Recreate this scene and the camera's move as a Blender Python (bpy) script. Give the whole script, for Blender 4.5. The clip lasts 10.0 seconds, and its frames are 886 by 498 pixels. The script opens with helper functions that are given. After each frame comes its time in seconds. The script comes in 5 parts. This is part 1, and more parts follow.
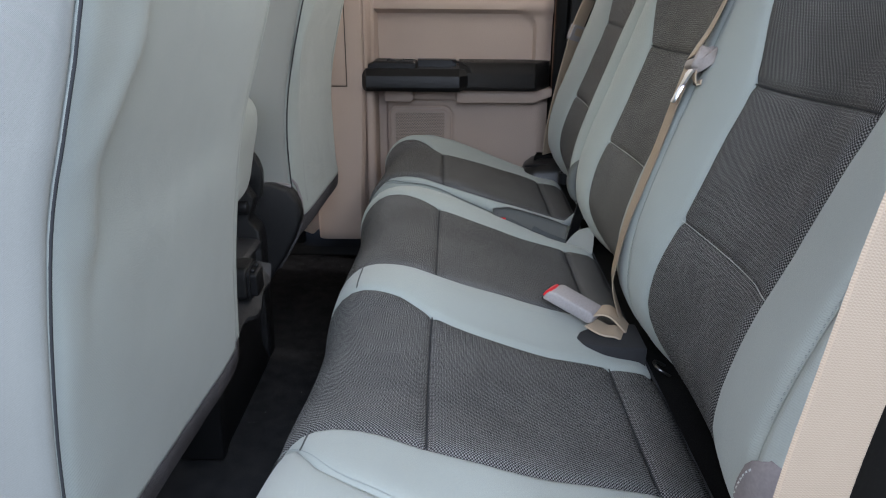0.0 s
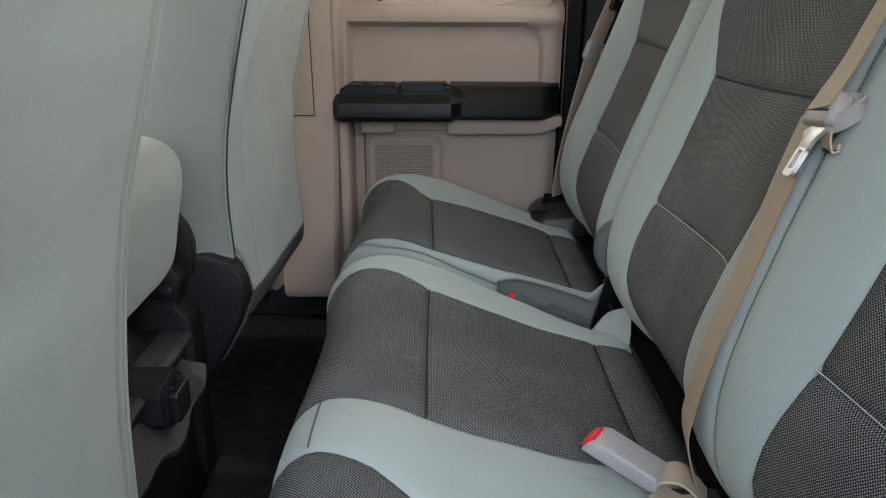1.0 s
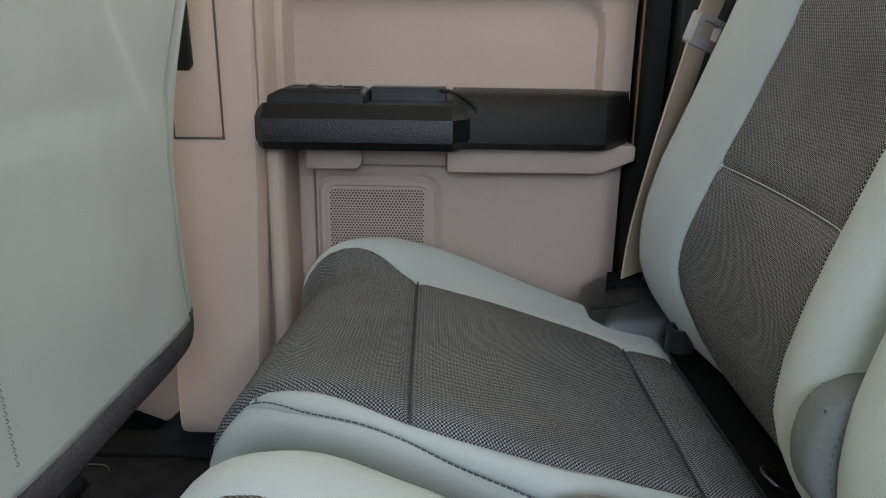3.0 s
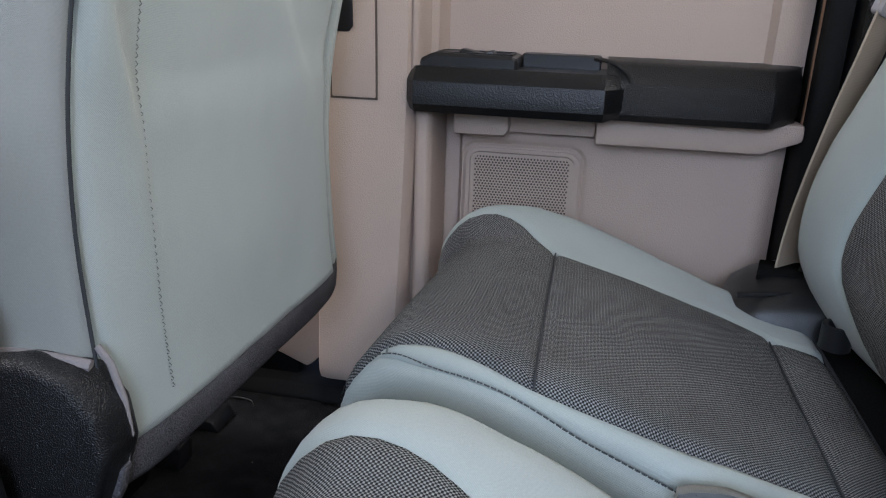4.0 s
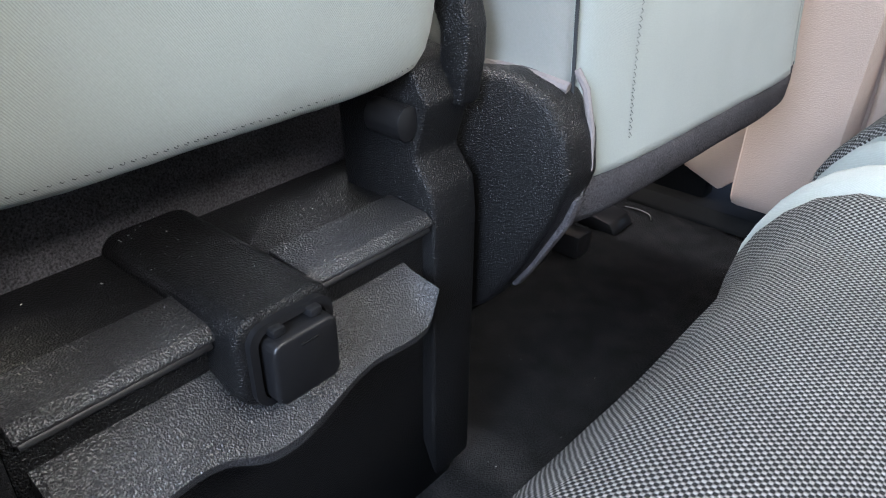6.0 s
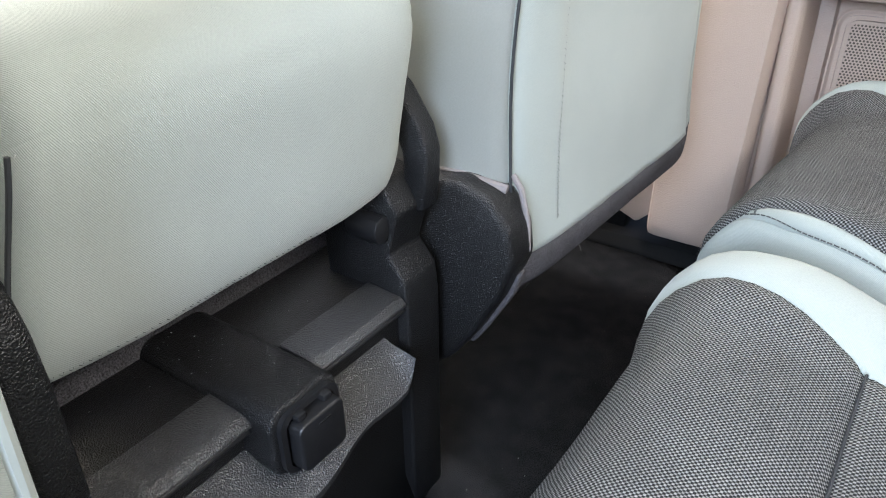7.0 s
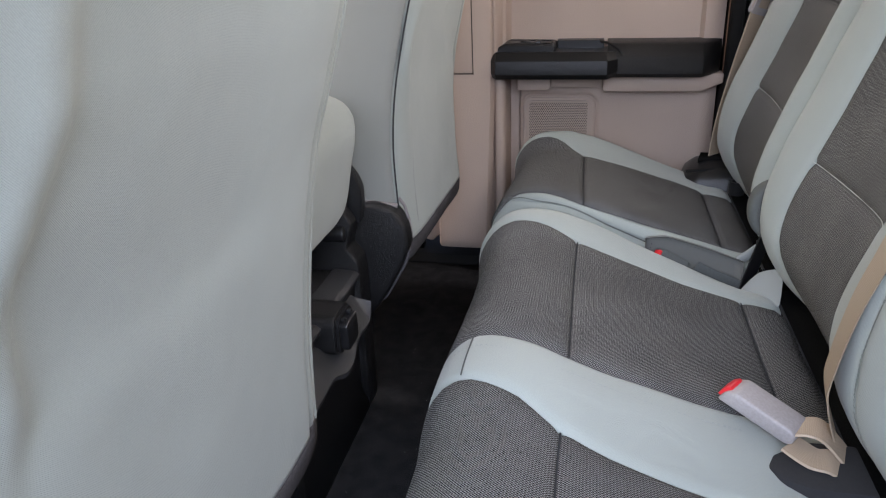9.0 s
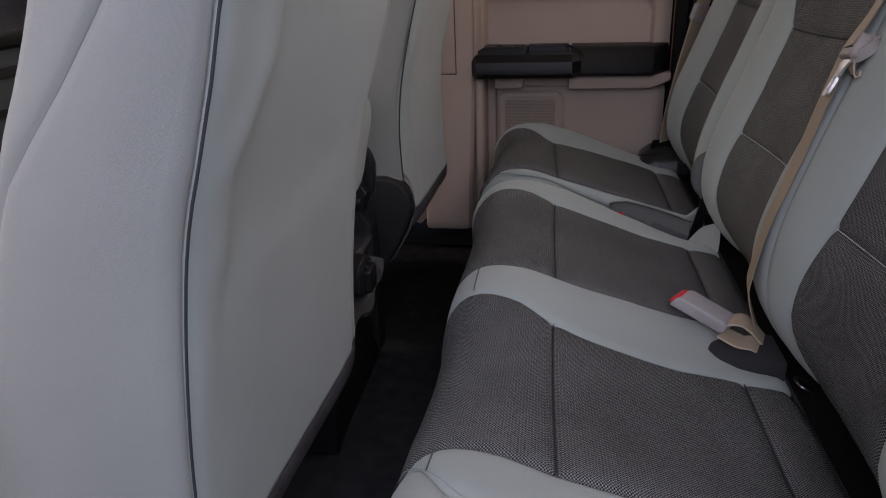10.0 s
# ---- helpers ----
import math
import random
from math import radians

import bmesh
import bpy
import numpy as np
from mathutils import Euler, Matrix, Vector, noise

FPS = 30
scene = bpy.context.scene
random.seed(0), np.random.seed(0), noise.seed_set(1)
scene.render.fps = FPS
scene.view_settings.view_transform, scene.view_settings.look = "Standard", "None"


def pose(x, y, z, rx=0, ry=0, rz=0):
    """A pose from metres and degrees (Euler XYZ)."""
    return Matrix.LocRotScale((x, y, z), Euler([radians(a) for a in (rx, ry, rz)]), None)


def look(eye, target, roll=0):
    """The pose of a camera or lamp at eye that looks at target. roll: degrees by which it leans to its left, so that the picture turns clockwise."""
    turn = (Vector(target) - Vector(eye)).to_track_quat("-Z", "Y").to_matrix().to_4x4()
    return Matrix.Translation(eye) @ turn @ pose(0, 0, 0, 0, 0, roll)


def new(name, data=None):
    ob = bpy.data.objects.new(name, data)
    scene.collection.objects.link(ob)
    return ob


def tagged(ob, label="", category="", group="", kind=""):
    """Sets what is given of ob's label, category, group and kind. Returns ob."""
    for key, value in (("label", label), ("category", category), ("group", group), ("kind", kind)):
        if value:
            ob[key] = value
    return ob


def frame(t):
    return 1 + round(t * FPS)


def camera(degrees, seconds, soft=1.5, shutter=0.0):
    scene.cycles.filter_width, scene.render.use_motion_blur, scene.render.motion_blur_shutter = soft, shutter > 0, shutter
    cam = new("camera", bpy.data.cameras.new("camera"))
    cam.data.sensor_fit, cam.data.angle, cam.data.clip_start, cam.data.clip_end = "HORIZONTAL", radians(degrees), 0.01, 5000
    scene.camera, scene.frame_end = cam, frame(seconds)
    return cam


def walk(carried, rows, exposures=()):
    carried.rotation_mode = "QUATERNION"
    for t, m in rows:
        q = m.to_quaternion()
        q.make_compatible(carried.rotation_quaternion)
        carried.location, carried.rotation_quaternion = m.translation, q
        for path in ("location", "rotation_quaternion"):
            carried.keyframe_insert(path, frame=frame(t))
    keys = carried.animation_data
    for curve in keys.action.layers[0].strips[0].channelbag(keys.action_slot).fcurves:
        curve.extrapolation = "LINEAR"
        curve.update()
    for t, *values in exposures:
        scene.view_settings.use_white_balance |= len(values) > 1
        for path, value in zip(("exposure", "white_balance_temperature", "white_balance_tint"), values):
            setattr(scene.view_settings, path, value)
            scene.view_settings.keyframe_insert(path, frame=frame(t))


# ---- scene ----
cam = camera(62.0, 10.0, soft=1.1)
PATH = [
    (0, (0.023, 0.051, 0.803), (-0.002, 1.923, 0.098), 0.4),
    (0.5, (0.017, 0.195, 0.807), (0.024, 2.068, 0.105), 0.5),
    (1, (0.013, 0.412, 0.803), (0.022, 2.288, 0.109), 0.3),
    (1.5, (0.032, 0.621, 0.79), (0.025, 2.504, 0.117), 0.3),
    (2, (0.019, 0.831, 0.768), (0.031, 2.724, 0.122), 0.6),
    (2.2, (0.016, 0.903, 0.744), (0.033, 2.801, 0.113), 0.6),
    (3.3, (0.031, 1.065, 0.655), (0.005, 2.98, 0.08), 1.4),
    (3.5, (0.033, 1.065, 0.655), (-0.071, 2.974, 0.067), 1.5),
    (4, (0.03, 1.055, 0.656), (-0.346, 2.906, -0.001), 1.8),
    (4.5, (0.0, 1.052, 0.626), (-0.76, 2.737, -0.136), 1.2),
    (5, (-0.02, 1.033, 0.586), (-1.054, 2.504, -0.291), 0.6),
    (5.5, (-0.037, 1.024, 0.559), (-1.178, 2.335, -0.43), 0.4),
    (6.8, (-0.023, 0.982, 0.629), (-1.099, 2.327, -0.388), -0.8),
    (7, (-0.009, 0.949, 0.68), (-1.012, 2.36, -0.321), -1.1),
    (7.5, (0.017, 0.831, 0.772), (-0.768, 2.419, -0.156), -1.9),
    (8, (0.029, 0.671, 0.815), (-0.572, 2.369, -0.054), -2.6),
    (8.5, (0.006, 0.528, 0.82), (-0.455, 2.286, -0.015), -2.5),
    (9, (0.017, 0.348, 0.819), (-0.373, 2.142, 0.025), -2.3),
    (9.5, (0.007, 0.215, 0.825), (-0.323, 2.028, 0.048), -2.0),
    (10, (-0.01, 0.092, 0.822), (-0.295, 1.921, 0.066), -2.0),
]
walk(cam, [(t, look(eye, target, roll)) for t, eye, target, roll in PATH],
     exposures=[(0.0, -0.18, 6070, 17), (0.4, -0.36, 6120, 14), (1.0, -0.25, 6220, 12), (2.0, -0.06, 6150, 11), (3.5, 0.34, 5870, 14), (4.5, 0.35, 5570, 19), (5.5, 1.21, 5660, 18), (6.8, 1.46, 5820, 14), (7.0, 1.34, 5870, 15), (7.5, 0.6, 6020, 16), (8.0, 0.26, 5990, 17), (8.5, 0.22, 6140, 21), (9.2, 0.18, 6230, 24), (9.7, -0.44, 6560, 32), (10.0, -1.15, 6440, 30)])

# ---- world, sun, exposure ----
world = bpy.data.worlds.new("sky")
scene.world = world
world.use_nodes = True
wn = world.node_tree.nodes
sky = wn.new("ShaderNodeTexSky")
sky.sky_type = 'NISHITA'
sky.sun_disc = False
sky.sun_elevation = radians(50)
sky.sun_rotation = radians(269)
sky.air_density, sky.dust_density = 1.0, 3.0
wn["Background"].inputs["Strength"].default_value = 0.15
world.node_tree.links.new(sky.outputs["Color"], wn["Background"].inputs["Color"])
sun = new("sun", bpy.data.lights.new("sun", 'SUN'))
sun.data.energy, sun.data.angle, sun.data.color = 1.2, radians(7), (1.0, 0.96, 0.9)
sun.matrix_world = look((-4.0, -0.1, 4.9), (0, 0, 0))


def daylight(name, size_x, size_y, watts, eye, target, color=(0.93, 0.97, 1.0)):
    """Sky light that comes in through an opening of the cab."""
    lamp = bpy.data.lights.new(name, 'AREA')
    lamp.shape, lamp.size, lamp.size_y, lamp.energy, lamp.color = 'RECTANGLE', size_x, size_y, watts, color
    ob = new(name, lamp)
    ob.matrix_world = look(eye, target)
    return ob


daylight("open_door_daylight", 2.2, 1.4, 120, (0.15, -1.25, 1.75), (0.0, 1.0, 0.45), (0.78, 0.895, 1.0))
daylight("far_window_daylight", 0.5, 0.38, 1.8, (0.05, 2.2, 0.97), (0.0, 1.2, 0.5), (1.0, 0.93, 0.78))
daylight("windshield_daylight", 1.3, 0.45, 10.0, (-1.45, 1.23, 1.22), (-0.20, 1.23, 0.62), (1.0, 0.90, 0.52))
daylight("rear_window_daylight", 1.3, 0.24, 8.5, (0.61, 1.23, 1.14), (-0.4, 1.23, 0.5), (1.0, 0.93, 0.76))
daylight("far_front_window_daylight", 0.8, 0.4, 2.0, (-1.0, 2.2, 1.0), (-0.5, 1.2, 0.5), (1.0, 0.94, 0.82))
daylight("near_front_window_daylight", 0.8, 0.4, 3.0, (-1.0, 0.26, 1.0), (-0.5, 1.2, 0.5), (1.0, 0.94, 0.82))


# ---- materials ----
def material(name, color, rough=0.6, metal=0.0):
    m = bpy.data.materials.new(name)
    m.use_nodes = True
    b = m.node_tree.nodes["Principled BSDF"]
    b.inputs["Base Color"].default_value = (*color, 1)
    b.inputs["Roughness"].default_value = rough
    b.inputs["Metallic"].default_value = metal
    return m, m.node_tree.nodes, m.node_tree.links, b


def vary(m, color, amount=0.12, big=6.0, fine=350.0, bump=0.15, dist=0.0006, coord="Object", fine_amount=0.08):
    """Two scales of variation in colour, and a fine relief."""
    n, l, b = m.node_tree.nodes, m.node_tree.links, m.node_tree.nodes["Principled BSDF"]
    tc = n.new("ShaderNodeTexCoord")
    n1, n2 = n.new("ShaderNodeTexNoise"), n.new("ShaderNodeTexNoise")
    n1.inputs["Scale"].default_value, n2.inputs["Scale"].default_value = big, fine
    n1.inputs["Detail"].default_value, n2.inputs["Detail"].default_value = 4, 3
    for k in (n1, n2):
        l.new(tc.outputs[coord], k.inputs["Vector"])
    r1, r2 = n.new("ShaderNodeMapRange"), n.new("ShaderNodeMapRange")
    for r, k, a in ((r1, n1, amount), (r2, n2, fine_amount)):
        r.inputs["From Min"].default_value, r.inputs["From Max"].default_value = 0.3, 0.7
        r.inputs["To Min"].default_value, r.inputs["To Max"].default_value = 1 - a, 1 + a
        l.new(k.outputs["Fac"], r.inputs["Value"])
    mul = n.new("ShaderNodeMath")
    mul.operation = 'MULTIPLY'
    l.new(r1.outputs[0], mul.inputs[0])
    l.new(r2.outputs[0], mul.inputs[1])
    sc = n.new("ShaderNodeVectorMath")
    sc.operation = 'SCALE'
    sc.inputs[0].default_value = color
    l.new(mul.outputs[0], sc.inputs["Scale"])
    l.new(sc.outputs[0], b.inputs["Base Color"])
    bp = n.new("ShaderNodeBump")
    bp.inputs["Strength"].default_value, bp.inputs["Distance"].default_value = bump, dist
    l.new(n2.outputs["Fac"], bp.inputs["Height"])
    l.new(bp.outputs[0], b.inputs["Normal"])
    return m


def math_node(n, l, op, a, b=None):
    k = n.new("ShaderNodeMath")
    k.operation = op
    for i, v in enumerate((a, b)):
        if v is None:
            continue
        if isinstance(v, (int, float)):
            k.inputs[i].default_value = v
        else:
            l.new(v, k.inputs[i])
    return k.outputs[0]


def weave(name, dark, light, pu, pv, threshold, rough=0.85, bump=0.5, rib=0.4, relief=0.0008):
    """Coarse woven cloth: staggered pale yarn floats on dark ground, in the panel's own metres."""
    m, n, l, b = material(name, dark, rough)
    tc = n.new("ShaderNodeTexCoord")
    sep = n.new("ShaderNodeSeparateXYZ")
    l.new(tc.outputs["UV"], sep.inputs[0])
    wob = n.new("ShaderNodeTexNoise")
    wob.inputs["Scale"].default_value = 25
    l.new(tc.outputs["UV"], wob.inputs["Vector"])
    wob2 = n.new("ShaderNodeTexNoise")
    wob2.inputs["Scale"].default_value = 130
    l.new(tc.outputs["UV"], wob2.inputs["Vector"])
    w = math_node(n, l, 'ADD', math_node(n, l, 'MULTIPLY', wob.outputs["Fac"], 0.6), math_node(n, l, 'MULTIPLY', wob2.outputs["Fac"], 1.7))
    a = math_node(n, l, 'ADD', math_node(n, l, 'MULTIPLY', sep.outputs["X"], 2 * math.pi / pu), w)
    c = math_node(n, l, 'ADD', math_node(n, l, 'MULTIPLY', sep.outputs["Y"], 2 * math.pi / pv), w)
    col, row = math_node(n, l, 'SINE', a), math_node(n, l, 'SINE', c)
    s = math_node(n, l, 'MULTIPLY', col, math_node(n, l, 'ADD', math_node(n, l, 'MULTIPLY', row, 0.6), rib))
    mr = n.new("ShaderNodeMapRange")
    mr.inputs["From Min"].default_value, mr.inputs["From Max"].default_value = threshold - 0.3, threshold + 0.3
    l.new(s, mr.inputs["Value"])
    fine = n.new("ShaderNodeTexNoise")
    fine.inputs["Scale"].default_value, fine.inputs["Detail"].default_value = 900, 2
    l.new(tc.outputs["UV"], fine.inputs["Vector"])
    big = n.new("ShaderNodeTexNoise")
    big.inputs["Scale"].default_value, big.inputs["Detail"].default_value = 9, 4
    l.new(tc.outputs["UV"], big.inputs["Vector"])
    f = math_node(n, l, 'MULTIPLY', mr.outputs[0], math_node(n, l, 'ADD', math_node(n, l, 'MULTIPLY', fine.outputs["Fac"], 0.9), math_node(n, l, 'MULTIPLY', big.outputs["Fac"], 0.9)))
    mix = n.new("ShaderNodeMix")
    mix.data_type = 'RGBA'
    mix.inputs["A"].default_value, mix.inputs["B"].default_value = (*dark, 1), (*light, 1)
    l.new(f, mix.inputs["Factor"])
    l.new(mix.outputs["Result"], b.inputs["Base Color"])
    bp = n.new("ShaderNodeBump")
    bp.inputs["Strength"].default_value, bp.inputs["Distance"].default_value = bump, relief
    l.new(s, bp.inputs["Height"])
    l.new(bp.outputs[0], b.inputs["Normal"])
    return m


def cloth(name, color):
    """Fine twill seat cloth."""
    m, n, l, b = material(name, color, 0.9)
    tc = n.new("ShaderNodeTexCoord")
    sep = n.new("ShaderNodeSeparateXYZ")
    l.new(tc.outputs["UV"], sep.inputs[0])
    d = math_node(n, l, 'ADD', math_node(n, l, 'MULTIPLY', sep.outputs["X"], 4200), math_node(n, l, 'MULTIPLY', sep.outputs["Y"], 5200))
    s = math_node(n, l, 'SINE', d)
    big = n.new("ShaderNodeTexNoise")
    big.inputs["Scale"].default_value, big.inputs["Detail"].default_value = 7, 5
    l.new(tc.outputs["UV"], big.inputs["Vector"])
    fine = n.new("ShaderNodeTexNoise")
    fine.inputs["Scale"].default_value, fine.inputs["Detail"].default_value = 600, 2
    l.new(tc.outputs["UV"], fine.inputs["Vector"])
    k = math_node(n, l, 'ADD', math_node(n, l, 'MULTIPLY', s, 0.035), math_node(n, l, 'ADD', math_node(n, l, 'MULTIPLY', big.outputs["Fac"], 0.22), math_node(n, l, 'MULTIPLY', fine.outputs["Fac"], 0.16)))
    k = math_node(n, l, 'ADD', k, 0.81)
    sc = n.new("ShaderNodeVectorMath")
    sc.operation = 'SCALE'
    sc.inputs[0].default_value = color
    l.new(k, sc.inputs["Scale"])
    l.new(sc.outputs[0], b.inputs["Base Color"])
    b1, b2 = n.new("ShaderNodeBump"), n.new("ShaderNodeBump")
    b1.inputs["Strength"].default_value, b1.inputs["Distance"].default_value = 0.25, 0.0004
    b2.inputs["Strength"].default_value, b2.inputs["Distance"].default_value = 0.25, 0.012
    l.new(s, b1.inputs["Height"])
    l.new(big.outputs["Fac"], b2.inputs["Height"])
    l.new(b2.outputs[0], b1.inputs["Normal"])
    l.new(b1.outputs[0], b.inputs["Normal"])
    b.inputs["Sheen Weight"].default_value = 0.2
    return m


def plain(name, color, rough, **kw):
    return vary(material(name, color, rough)[0], color, **kw)


def grained(name, color, rough, scale=420.0, bump=0.5, dist=0.0007):
    """Moulded plastic with a leather grain."""
    m = plain(name, color, rough, amount=0.06, big=4, fine=scale * 1.5, fine_amount=0.04, bump=0.0)
    n, l, b = m.node_tree.nodes, m.node_tree.links, m.node_tree.nodes["Principled BSDF"]
    tc = n.new("ShaderNodeTexCoord")
    v = n.new("ShaderNodeTexVoronoi")
    v.feature = 'SMOOTH_F1'
    v.inputs["Scale"].default_value = scale
    l.new(tc.outputs["Object"], v.inputs["Vector"])
    bp = n.new("ShaderNodeBump")
    bp.inputs["Strength"].default_value, bp.inputs["Distance"].default_value = bump, dist
    l.new(v.outputs["Distance"], bp.inputs["Height"])
    l.new(bp.outputs[0], b.inputs["Normal"])
    return m


M_LIGHT = cloth("pale grey seat cloth", (0.328, 0.358, 0.331))
M_DARK = weave("charcoal woven seat cloth", (0.016, 0.0161, 0.0163), (0.295, 0.293, 0.287), 0.0031, 0.0030, 0.12, bump=0.6, rib=0.12, relief=0.0010)
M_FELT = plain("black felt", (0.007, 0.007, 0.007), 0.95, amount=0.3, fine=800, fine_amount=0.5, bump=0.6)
M_DARKSTEEL = plain("dark steel", (0.12, 0.12, 0.12), 0.35, bump=0.05)
M_DARKSTEEL.node_tree.nodes["Principled BSDF"].inputs["Metallic"].default_value = 1.0
M_SIDE = cloth("warm grey side cloth", (0.262, 0.268, 0.247))
M_PIPE = plain("dark grey piping", (0.025, 0.027, 0.03), 0.8)
M_STITCH = plain("pale grey thread", (0.45, 0.47, 0.45), 0.8)
M_STITCH2 = plain("blue-grey thread", (0.28, 0.31, 0.30), 0.8)
M_POCKET = plain("dark grey lining cloth", (0.022, 0.022, 0.024), 0.9)
M_SLEEVE = plain("mauve-grey sleeve cloth", (0.22, 0.198, 0.196), 0.9)
M_SLEEVE_GREY = cloth("grey sleeve cloth", (0.125, 0.125, 0.114))
M_SLEEVE_PALE = cloth("pale tab cloth", (0.26, 0.275, 0.265))
M_POCKET2 = plain("mid grey cloth", (0.09, 0.097, 0.094), 0.9)
# shade inside the grille holes and panel gap, given as a colour
M_HOLE_SHADE = plain("brown hole and gap shade", (0.10, 0.078, 0.062), 0.8)
M_DSTITCH = plain("charcoal thread", (0.06, 0.06, 0.06), 0.8)
M_BEIGE = grained("beige grained plastic", (0.44, 0.345, 0.285), 0.55, 640, 0.8)
M_BLACK = grained("black grained plastic", (0.009, 0.009, 0.0095), 0.34, 950, 1.0, 0.0010)
M_ARM = grained("black armrest plastic", (0.007, 0.007, 0.0075), 0.36, 560, 0.7)
M_GREYPLASTIC = grained("dark grey grained plastic", (0.036, 0.036, 0.038), 0.28, 850, 1.0, 0.0012)
M_GLOSS = plain("smooth black plastic", (0.012, 0.012, 0.013), 0.35, bump=0.05)
M_CARPET = plain("black carpet", (0.036, 0.0365, 0.038), 0.95, amount=0.22, big=40, fine=700, fine_amount=0.85, bump=1.0, dist=0.003)
M_GCARPET = plain("charcoal carpet trim", (0.078, 0.074, 0.079), 0.95, amount=0.25, big=20, fine=700, fine_amount=0.6, bump=1.0, dist=0.002)
M_BELT = weave("beige belt webbing", (0.34, 0.262, 0.185), (0.42, 0.33, 0.24), 0.0016, 0.0022, 0.0, rough=0.6, bump=0.2)
M_BUCKLE = plain("taupe buckle plastic", (0.33, 0.305, 0.30), 0.45, bump=0.1)
M_RED = plain("red release button", (0.62, 0.022, 0.03), 0.4, bump=0.05)
M_TRAY = grained("dark grey tray plastic", (0.009, 0.009, 0.0095), 0.34, 1300, 0.5, 0.0005)
M_LATCH = plain("taupe latch plastic", (0.27, 0.235, 0.215), 0.5, bump=0.1)
M_STEEL = plain("bright steel", (0.72, 0.72, 0.71), 0.38, bump=0.05)
M_STEEL.node_tree.nodes["Principled BSDF"].inputs["Metallic"].default_value = 1.0
M_RUBBER = plain("black rubber seal", (0.010, 0.010, 0.010), 0.75)
M_HEADLINER = plain("pale headliner cloth", (0.55, 0.52, 0.48), 0.95)
# surface unknown; dark tone chosen to weaken bounce into the cab
M_GROUND = plain("dark unseen ground", (0.085, 0.083, 0.08), 0.9, amount=0.2, big=0.6, fine=30)
M_STRIKER = plain("worn orange-brown seal edge", (0.17, 0.09, 0.055), 0.6)
for m, k in ((M_BLACK, 0.34), (M_GREYPLASTIC, 0.75), (M_ARM, 0.3), (M_GLOSS, 0.45), (M_CARPET, 0.0), (M_FELT, 0.05), (M_GCARPET, 0.1), (M_RUBBER, 0.12), (M_LIGHT, 0.2), (M_DARK, 0.15)):
    m.node_tree.nodes["Principled BSDF"].inputs["Specular IOR Level"].default_value = k
glass, gn, gl, gb = material("window glass", (1, 1, 1), 0.0)
gb.inputs["Transmission Weight"].default_value = 1.0
gb.inputs["IOR"].default_value = 1.45
M_GLASS = glass


# ---- mesh helpers ----
def link(name, bm, mat, parent=None, label="", smooth=True):
    me = bpy.data.meshes.new(name)
    bmesh.ops.recalc_face_normals(bm, faces=bm.faces)
    for e in bm.edges:
        if len(e.link_faces) == 2 and e.calc_face_angle(0.0) > 0.62:
            e.smooth = False
    bm.to_mesh(me)
    bm.free()
    for p in me.polygons:
        p.use_smooth = smooth
    me.materials.append(mat)
    ob = new(name, me)
    if parent:
        ob.parent = parent
    if label:
        tagged(ob, label=label)
    return ob


part = link


def empty(name, label, category, group="", kind=""):
    return tagged(new(name), label, category, group, kind)


class Curve2:
    """A smooth curve through points, by arc length."""

    def __init__(self, pts, steps=24):
        p = [Vector(q) for q in pts]
        p = [2 * p[0] - p[1]] + p + [2 * p[-1] - p[-2]]
        self.p = []
        for i in range(1, len(p) - 2):
            for k in range(steps):
                t = k / steps
                a, b, c, d = p[i - 1:i + 3]
                self.p.append(0.5 * ((2 * b) + (c - a) * t + (2 * a - 5 * b + 4 * c - d) * t * t + (3 * b - a - 3 * c + d) * t ** 3))
        self.p.append(p[-2])
        self.s = [0.0]
        for a, b in zip(self.p, self.p[1:]):
            self.s.append(self.s[-1] + (b - a).length)
        self.length = self.s[-1]

    def at(self, s):
        s = min(max(s, 0.0), self.length)
        i = int(np.searchsorted(self.s, s))
        i = min(max(i, 1), len(self.s) - 1)
        k = (s - self.s[i - 1]) / max(1e-9, self.s[i] - self.s[i - 1])
        return self.p[i - 1].lerp(self.p[i], k)

    def find(self, axis, value, start=0.0):
        best = min((abs(p[axis] - value), s) for p, s in zip(self.p, self.s) if s >= start)
        return best[1]

    def normal(self, s):
        d = self.at(s + 0.002) - self.at(s - 0.002)
        return Vector((-d.y, d.x)).normalized()


def ramp(points):
    """Smooth interpolation through (key, value) points."""
    xs, ys = [p[0] for p in points], [p[1] for p in points]

    def f(x):
        if x <= xs[0]:
            return ys[0]
        if x >= xs[-1]:
            return ys[-1]
        i = int(np.searchsorted(xs, x))
        k = (x - xs[i - 1]) / (xs[i] - xs[i - 1])
        m = [0.0] * len(xs)
        for j in (i - 1, i):
            a, b = max(0, j - 1), min(len(xs) - 1, j + 1)
            m[j] = (ys[b] - ys[a]) / (xs[b] - xs[a])
        h = xs[i] - xs[i - 1]
        return ((2 * k ** 3 - 3 * k * k + 1) * ys[i - 1] + (k ** 3 - 2 * k * k + k) * h * m[i - 1]
                + (3 * k * k - 2 * k ** 3) * ys[i] + (k ** 3 - k * k) * h * m[i])
    return f


